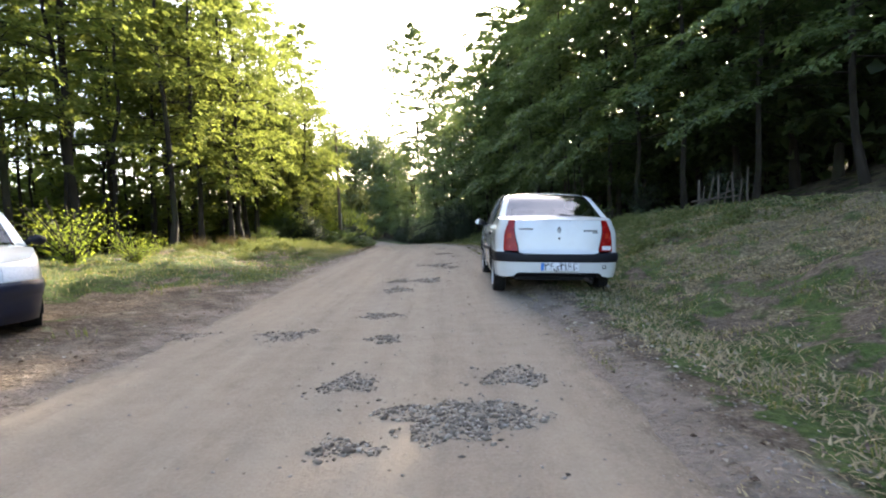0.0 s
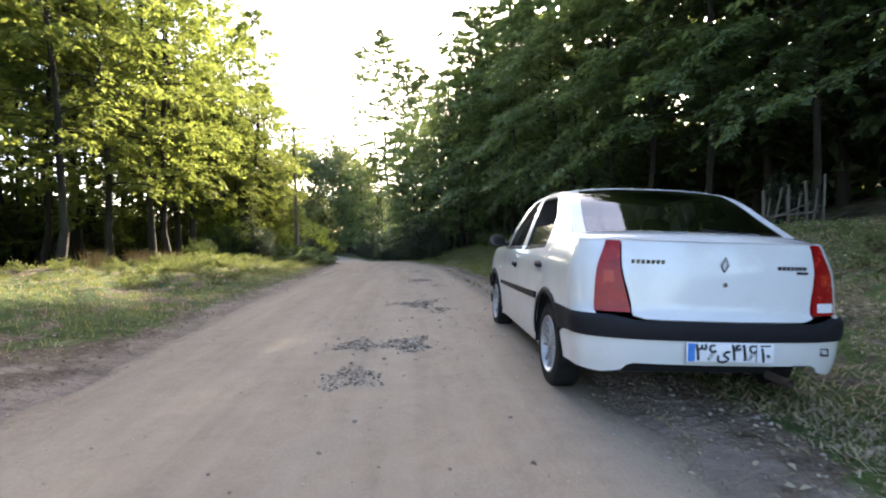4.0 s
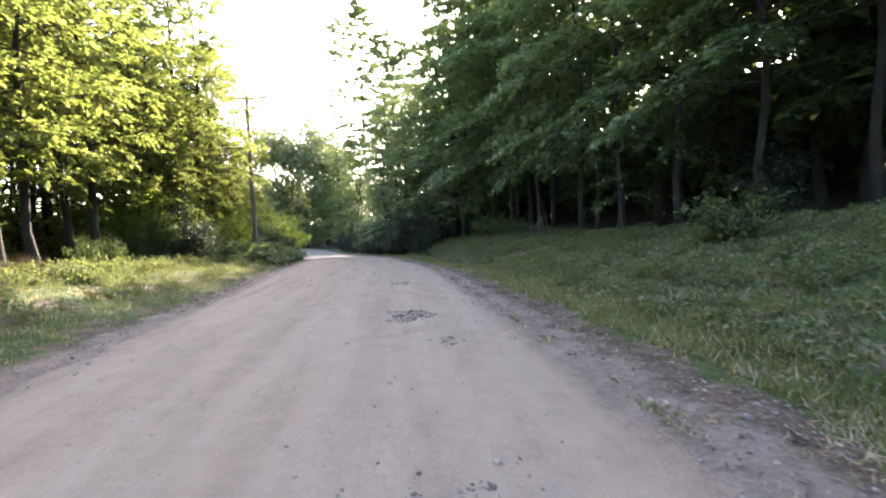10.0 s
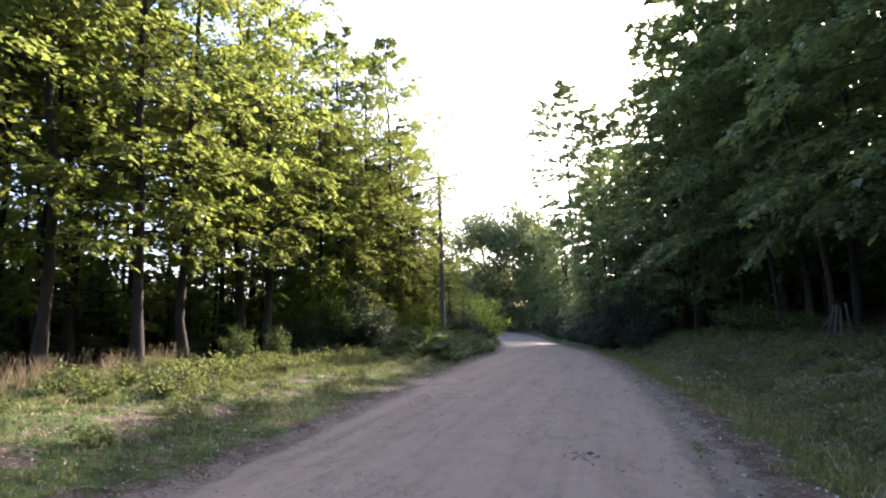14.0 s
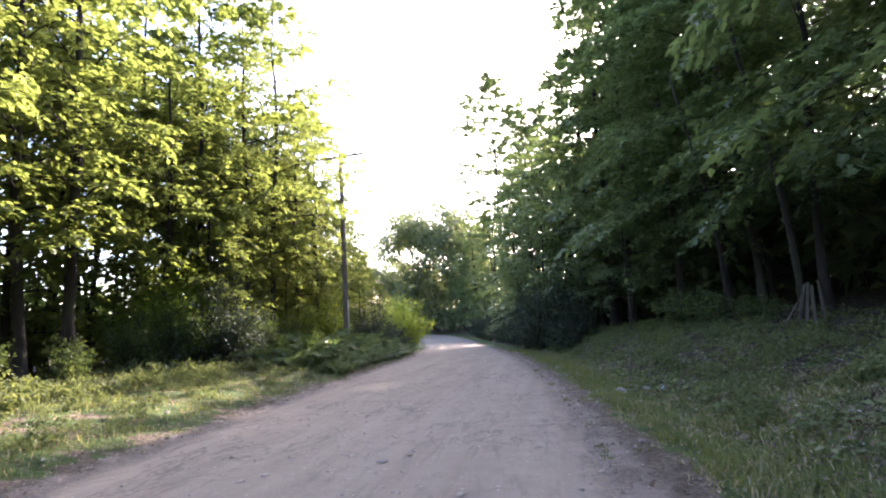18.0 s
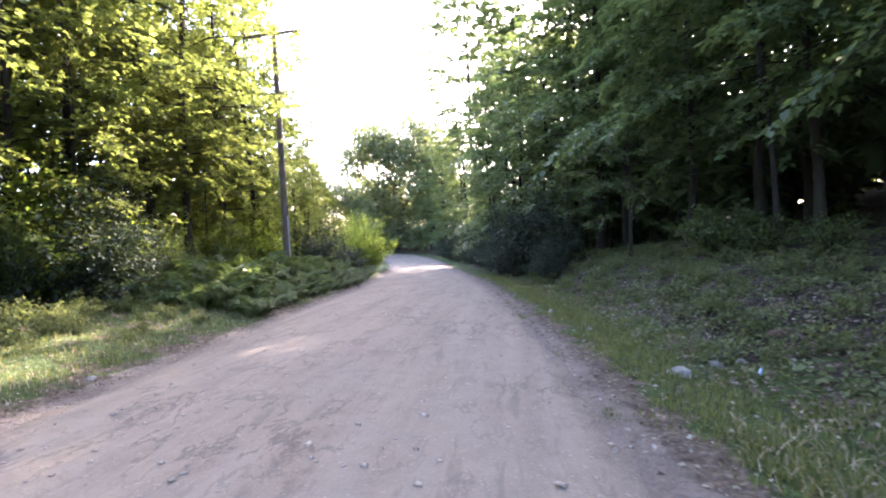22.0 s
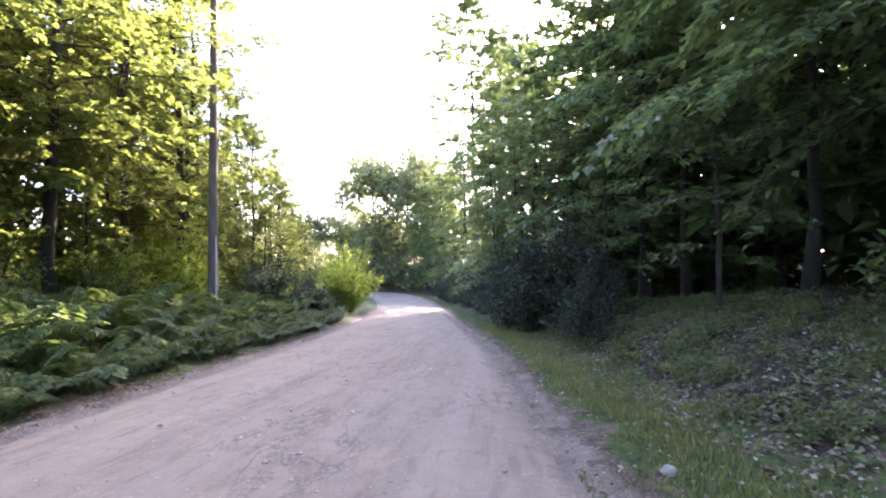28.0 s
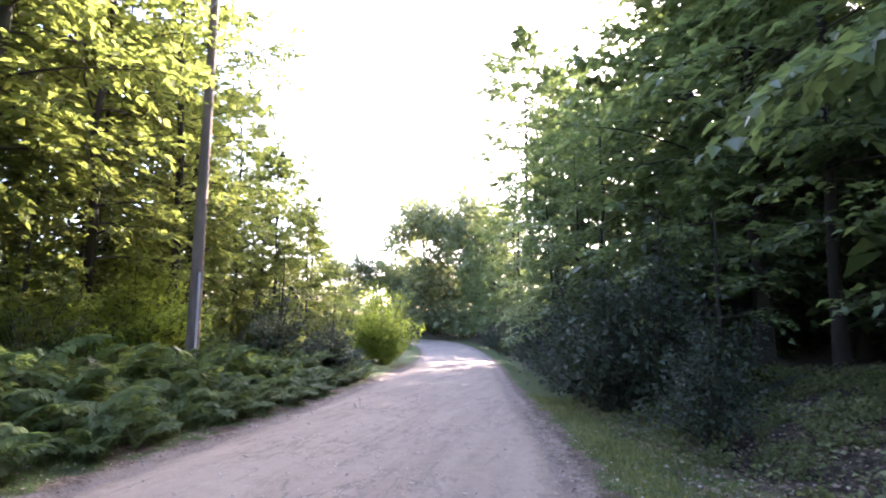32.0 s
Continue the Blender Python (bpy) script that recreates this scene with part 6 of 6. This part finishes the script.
STONES = [stone_mesh(s, f) for s, f in ((1, 0.55), (2, 0.4), (3, 0.7))]
for x, y, s in ((1.8, 28.55, 0.2), (1.3, 30.8, 0.07), (2.42, 29.16, 0.14), (2.33, 29.0, 0.12), (2.56, 28.95, 0.1), (3.22, 30.0, 0.16), (-4.5, 28.35, 0.09), (0.9, 32.5, 0.11), (2.65, 19.3, 0.10), (1.35, 24.2, 0.06), (2.5, 7.75, 0.12), (2.1, 6.1, 0.05), (-8.6, 13.3, 0.16), (-8.9, 13.6, 0.1), (-5.2, 26.4, 0.07), (1.3, 33.9, 0.06), (1.0, 36.2, 0.09)):
    ob = new("stone", STONES[int(abs(x) * 50 + s * 300) % 3])
    ob.matrix_basis = pose(x, y, float(ground_z(x, y)) + 0.1 * s, 0, 0, x * 300)
    ob.scale = (0.62 * s, 0.5 * s, 0.6 * s)
    tagged(ob, "pale rounded stone half sunk in the verge", "stone", "stones on the verge")


# bare reddish earth where the bank has slipped
EARTH = plain_material("reddish_earth", (0.085, 0.055, 0.037), 0.95, spec=0.1, vary=0.5, scale=9)
for x, y, s in ((3.17, 29.34, 0.19), (3.14, 29.07, 0.12)):
    ob = new("earth_clod", stone_mesh(x, 0.5, 0.24))
    ob.data.materials[0] = EARTH
    ob.matrix_basis = pose(x, y, float(ground_z(x, y)) - 0.02, 0, 0, x * 90)
    ob.scale = (0.75 * s, 0.6 * s, 0.8 * s)
    tagged(ob, "crumbling reddish-brown clod of bare earth in the bank", "earth clod", "clods of the bank")


def scatter_stones(name, label, n, place, size, material, seed, kind="stuff", flat=0.5):
    """Many small angular stones joined into one object; place(g) gives x, y."""
    g = np.random.default_rng(seed)
    base = np.array([(1, 0, 0), (0, 1, 0), (-1, 0, 0), (0, -1, 0), (0, 0, 1), (0, 0, -1)], float)
    tri = np.array([(0, 1, 4), (1, 2, 4), (2, 3, 4), (3, 0, 4), (1, 0, 5), (2, 1, 5), (3, 2, 5), (0, 3, 5)])
    xy = np.array([place(g) for _ in range(n)])
    s = size * g.lognormal(0, 0.45, (n, 1, 1))
    a = g.uniform(0, 6.28, n)
    v = base[None] * g.uniform(0.6, 1.2, (n, 6, 1)) * s * np.array([1.0, 0.75, flat])
    c, d = np.cos(a)[:, None], np.sin(a)[:, None]
    v = np.stack([v[..., 0] * c - v[..., 1] * d, v[..., 0] * d + v[..., 1] * c, v[..., 2] + 0.15 * (v[..., 0] * g.normal(0, 1, (n, 1)))], -1)
    z = np.maximum(road_z(xy[:, 0], xy[:, 1]), np.where((xy[:, 0] > edge_r(xy[:, 1])) | (xy[:, 0] < edge_l(xy[:, 1])), ground_z(xy[:, 0], xy[:, 1]), -9))
    v += np.stack([xy[:, 0], xy[:, 1], z + 0.15 * s[:, 0, 0]], -1)[:, None]
    faces = (tri[None] + np.arange(n)[:, None, None] * 6).reshape(-1, 3)
    return tagged(new(name, quick_mesh(name, v.reshape(-1, 3), faces, material)), label, "gravel", "gravel in the potholes", kind)


def gravel_material():
    k = Mat("loose_grey_gravel", rough=0.9, spec=0.2)
    k.color(k.ramp(k.island(), [(0.0, (0.095, 0.074, 0.055)), (0.5, (0.205, 0.165, 0.125)), (1.0, (0.4, 0.34, 0.265))]))
    return k.m


GRAVEL = gravel_material()


def in_patch(g, x, y, a, b, seed):
    """A spot inside a ragged oval, a few strays beyond it."""
    w = g.uniform(0, 2 * math.pi)
    rim = 1 + 0.28 * math.sin(3 * w + seed) + 0.18 * math.sin(5 * w + 2 * seed) + 0.1 * math.sin(9 * w)
    r = math.sqrt(g.uniform()) * rim * (1 if g.uniform() < 0.93 else g.uniform(1.0, 2.2))
    return x + a * 0.95 * r * math.cos(w), y + b * 0.95 * r * math.sin(w)


for i, (x, y, a, b, n) in enumerate(((0.0, 2.75, 0.36, 0.30, 420), (0.36, 2.70, 0.16, 0.14, 90), (-0.54, 2.41, 0.17, 0.12, 90), (-0.69, 3.39, 0.2, 0.2, 110), (0.47, 3.44, 0.22, 0.22, 130), (-0.58, 4.7, 0.16, 0.2, 60), (-1.62, 5.05, 0.27, 0.26, 110), (-2.77, 5.3, 0.3, 0.2, 60), (-0.75, 5.93, 0.24, 0.2, 110),
                                     (-0.73, 7.97, 0.24, 0.3, 110), (-0.81, 9.13, 0.2, 0.27, 150), (-0.31, 9.12, 0.26, 0.3, 220), (-0.13, 12.05, 0.3, 0.36, 260), (0.15, 11.3, 0.17, 0.3, 45), (-0.02, 16.45, 0.28, 0.4, 180), (0.34, 14.95, 0.14, 0.16, 16), (-0.05, 20.3, 0.2, 0.2, 30))):
    scatter_stones("gravel_patch", "loose dark grey gravel filling a pothole in the road", int(3.4 * n), lambda g: in_patch(g, x, y, a, b, i), 0.0115, GRAVEL, i)
PEBBLE = plain_material("road_pebble", (0.27, 0.232, 0.19), 0.9, vary=0.4, scale=8)


def on_road(g):
    y = g.uniform(0.5, 46)
    l, r = float(edge_l(y)), float(edge_r(y))
    u = g.uniform(0.02, 0.98) if g.uniform() < 0.5 else g.choice([g.beta(1, 9), 1 - g.beta(1, 9)])
    return l + u * (r - l), y


scatter_stones("road_pebbles", "scattered pebbles bedded in the road", 2600, on_road, 0.011, PEBBLE, 77)
def on_shoulder(g):
    y = g.uniform(-1, 44) if g.uniform() < 0.5 else g.uniform(-1, 13)
    return float(edge_r(y)) + g.normal(0.25, 0.3), y


scatter_stones("shoulder_pebbles", "pale pebbles and crumbled earth along the shoulder", 2600, on_shoulder, 0.0105, PEBBLE, 79)
def bedded(g):
    y = g.uniform(21, 46)
    l, r = float(edge_l(y)), float(edge_r(y))
    return l + np.clip(g.normal(0.5, 0.26), 0.04, 0.96) * (r - l), y


scatter_stones("bedded_stones", "flat stones bedded in the worn road", 1500, bedded, 0.021, plain_material("bedded_stone", (0.385, 0.325, 0.25), 0.95, spec=0.1, vary=0.3, scale=8), 80, flat=0.14)
scatter_stones("dark_chips", "dark stone chips strewn on the road", 260, lambda g: (g.normal(-0.2, 0.8), g.uniform(1.2, 14)), 0.011, GRAVEL, 78)


# a scrap of crumpled blue plastic bottle in the ditch
def scrap(x, y):
    bm = lathe_bm([(-0.09, 0.0), (-0.088, 0.03), (-0.05, 0.034), (-0.02, 0.026), (0.01, 0.034), (0.05, 0.03), (0.075, 0.014), (0.1, 0.013), (0.1, 0.0)], 14)
    g = np.random.default_rng(3)
    for v in bm.verts:
        v.co += Vector(g.normal(0, 0.003, 3))
    ob = empty("plastic_bottle", pose(x, y, float(ground_z(x, y)) + 0.03, 0, -20, 60), "crumpled pale blue plastic bottle lying in the ditch", "bottle")
    ob.scale = (0.5, 0.5, 0.5)
    part("bottle_body", bm, plain_material("blue_plastic", (0.35, 0.55, 0.72), 0.35, vary=0.2, scale=20), ob)
    part("cap", lathe_bm([(0.095, 0.0), (0.095, 0.016), (0.115, 0.016), (0.115, 0.0)], 14), plain_material("blue_cap", (0.06, 0.15, 0.4), 0.45), ob)


scrap(2.45, 28.3)


# ---------- grass and leaf litter ----------
def scatter_xy(g, n, y0, y1, dmax, side):
    y = g.uniform(y0, y1, n)
    d = dmax * g.uniform(0, 1, n) ** 1.3 - 0.12
    x = np.where(side > 0, edge_r(y) + d, edge_l(y) - d)
    return x, y


def blades(name, label, n, y0, y1, dmax, side, height, width, seed, keep=0.45, material=GRASS, lie=1.0):
    g = np.random.default_rng(seed)
    x, y = scatter_xy(g, n, y0, y1, dmax, side)
    cover = ground_attrs(x, y)["grass"] + 0.55 * wob(x, y, 0.42, 9.0) + 0.5 * wob(x, y, 1.1, seed) + g.normal(0, 0.08, n)
    ok = cover > keep
    x, y, cover = x[ok], y[ok], cover[ok]
    n = len(x)
    z = ground_z(x, y) - 0.01
    out = np.maximum(x - edge_r(y), edge_l(y) - x)
    h = height * g.uniform(0.5, 1.3, n) * np.clip(0.5 + 0.6 * cover, 0.5, 1.2) * np.clip(0.3 + out, 0.3, 1.0)
    a = g.uniform(0, 6.28, n)
    tip = np.stack([np.cos(a), np.sin(a)], -1) * (h * lie * g.uniform(0.25, 0.9, n))[:, None]
    w = width * g.uniform(0.7, 1.4, n)
    s = np.stack([-np.sin(a), np.cos(a)], -1) * w[:, None]
    p = np.stack([x, y], -1)
    v = np.zeros((n, 5, 3))
    v[:, 0, :2], v[:, 1, :2] = p - s, p + s
    v[:, 2, :2], v[:, 3, :2] = p + s * 0.75 + tip * 0.4, p - s * 0.75 + tip * 0.4
    v[:, 4, :2] = p + tip
    v[:, :2, 2] = z[:, None]
    v[:, 2:4, 2] = (z + h * 0.7)[:, None]
    v[:, 4, 2] = z + h
    i = np.arange(n)[:, None] * 5
    f = np.concatenate([i + [0, 1, 2], i + [0, 2, 3], i + [3, 2, 4]], 1).reshape(-1, 3)
    return tagged(new(name, quick_mesh(name, v.reshape(-1, 3), f, material)), label, "grass", kind="stuff")


blades("grass", "short green verge grass along the ditch", 54000, -1.5, 44, 6.5, 1, 0.065, 0.0045, 5, 0.62)
blades("grass", "tufted green grass on the bank by the parked car", 20000, -1.5, 15, 8.5, 1, 0.05, 0.005, 9, 0.8)
blades("grass", "green grass over the low bank", 60000, 12, 27, 6.5, 1, 0.085, 0.005, 10, 0.72)
blades("grass", "green grass strip beside the road", 52000, 9, 46, 1.9, 1, 0.075, 0.0045, 8, 0.6)
blades("grass", "short sunlit verge grass on the open side", 60000, 4, 44, 8.5, -1, 0.09, 0.0045, 6, 0.66)


def litter_material():
    k = Mat("dry_leaf", rough=0.8, spec=0.25)
    k.color(k.ramp(k.island(), [(0.0, (0.07, 0.045, 0.03)), (0.5, (0.2, 0.145, 0.095)), (0.92, (0.3, 0.24, 0.17)), (1.0, (0.42, 0.38, 0.31))]))
    return k.m


def litter(label, n, y0, y1, dmax, side, seed, material=None, d0=0.0, big=1.0):
    g = np.random.default_rng(seed)
    x, y = scatter_xy(g, n, y0, y1, dmax, side)
    x = x + side * d0
    at = np.stack([x, y, ground_z(x, y) + g.uniform(0.005, 0.03, n)], -1)
    a = g.uniform(0, 6.28, n)
    along = np.stack([np.cos(a), np.sin(a), g.normal(0.1, 0.3, n)], -1)
    up = np.array([0, 0, 1.0]) + g.normal(0, 0.45, (n, 3))
    L = big * g.uniform(0.02, 0.055, n)
    v, f = leaf_pairs(at, along, up, L, L * 0.6)
    return tagged(new("leaf_litter", quick_mesh("leaf_litter", v, f, material or DRY)), label, "leaf litter", kind="stuff")


DRY = litter_material()
IVY = leaf_material("ivy_leaf", (0.018, 0.03, 0.01), (0.066, 0.096, 0.031), (0.22, 0.24, 0.115), 0.35, 0.55, 0.15)


def ivy(label, n, y0, y1, d0, d1, seed):
    """Small flat leaves creeping over the bank in patches."""
    g = np.random.default_rng(seed)
    y = g.uniform(y0, y1, n)
    x = edge_r(y) + g.uniform(d0, d1, n)
    ok = wob(x, y, 0.7, 21.0) + 0.5 * wob(x, y, 0.25, 22.0) + g.normal(0, 0.15, n) > np.interp(y, [10, 18, 24], [0.0, 0.0, 0.16])
    x, y = x[ok], y[ok]
    n = len(x)
    at = np.stack([x, y, ground_z(x, y) + g.uniform(0.01, 0.17, n) * (0.6 + 0.6 * wob(x, y, 0.5, 23.0))], -1)
    a = g.uniform(0, 6.28, n)
    along = np.stack([np.cos(a), np.sin(a), g.normal(0, 0.25, n)], -1)
    up = np.array([-0.25, 0, 1.0]) + g.normal(0, 0.35, (n, 3))
    L = g.uniform(0.03, 0.085, n)
    v, f = leaf_pairs(at, along, up, L, L * 0.85)
    return tagged(new("ground_ivy", quick_mesh("ground_ivy", v, f, IVY)), label, "ivy", kind="stuff")


ivy("creeping green ivy over the shaded bank", 74000, 9, 44, 1.4, 6.8, 51)
blades("dry_grass", "pale withered grass on the stony shoulder", 7000, 5, 22, 1.8, 1, 0.05, 0.0045, 17, 0.95, leaf_material("pale_straw", (0.2, 0.18, 0.13), (0.32, 0.29, 0.21), (0.45, 0.42, 0.33), 0.3, 0.7), 2.0)
STRAW = leaf_material("straw", (0.13, 0.1, 0.058), (0.26, 0.21, 0.125), (0.4, 0.34, 0.22), 0.3, 0.7)
blades("dry_grass", "withered straw-coloured grass on the bank", 52000, -1.5, 13, 8.0, 1, 0.045, 0.006, 15, 0.42, STRAW, 4.5)
blades("dry_grass", "withered straw-coloured grass on the open verge", 9000, 8, 34, 7.0, -1, 0.07, 0.005, 16, 0.3, STRAW)
litter("dry fallen leaves strewn over the bank", 11000, -1, 46, 7.0, 1, 31)
blades("dry_grass", "withered grass among the green of the low bank", 26000, 11, 27, 6.5, 1, 0.07, 0.0055, 18, 0.5, STRAW, 2.5)
litter("dry fallen leaves strewn over the verge", 12000, -1, 46, 8.0, -1, 32)


PALE_LEAF = Mat("bleached_leaf", rough=0.85, spec=0.2)
PALE_LEAF.color(PALE_LEAF.ramp(PALE_LEAF.island(), [(0.0, (0.15, 0.12, 0.075)), (0.6, (0.27, 0.235, 0.155)), (1.0, (0.44, 0.4, 0.29))]))
litter("dry brown leaves at the foot of the open wood", 5000, 18, 38, 5.5, -1, 35)
litter("grey-brown rotting leaves lying thick in the ditch", 9000, 23, 45, 2.6, 1, 36, None, 1.4, 1.5)
litter("bleached leaves among the ivy of the bank", 3400, 10, 45, 3.2, 1, 37, PALE_LEAF.m, 1.3, 1.3)
litter("bleached fallen leaves along the shoulder", 2600, 3, 44, 1.5, 1, 33, PALE_LEAF.m)
litter("bleached fallen leaves on the open verge", 1400, 10, 40, 5.5, -1, 34, PALE_LEAF.m)


# a tuft of tall dry grass at the sunny edge
def dry_tuft(x, y, seed, n=90):
    g = np.random.default_rng(seed)
    v, f = [], []
    for k in range(n):
        a, r = g.uniform(0, 6.28), abs(g.normal(0, 0.22))
        p = np.array([math.cos(a) * r, math.sin(a) * r, -0.02])
        h = g.uniform(0.25, 0.6)
        q = p + np.array([math.cos(a) * h * 0.3, math.sin(a) * h * 0.3, h])
        tube(np.stack([p, (p + q) / 2 + (0, 0, 0.05), q]), (0.004, 0.003, 0.001), 3, v, f)
    ob = new("dry_grass_tuft", quick_mesh("dry_grass_tuft", v, f, STRAW))
    ob.matrix_basis = pose(x, y, float(ground_z(x, y)))
    tagged(ob, "tuft of tall straw-coloured dry grass", "grass tuft", "dry tufts at the edge of the wood")


for k in range(12):
    y = 19.0 + 0.55 * k
    dry_tuft(float(edge_l(y)) - 4.9 - 0.35 * (k % 3) - 0.15 * abs(k - 6), y, 40 + k)

remove_kinds()
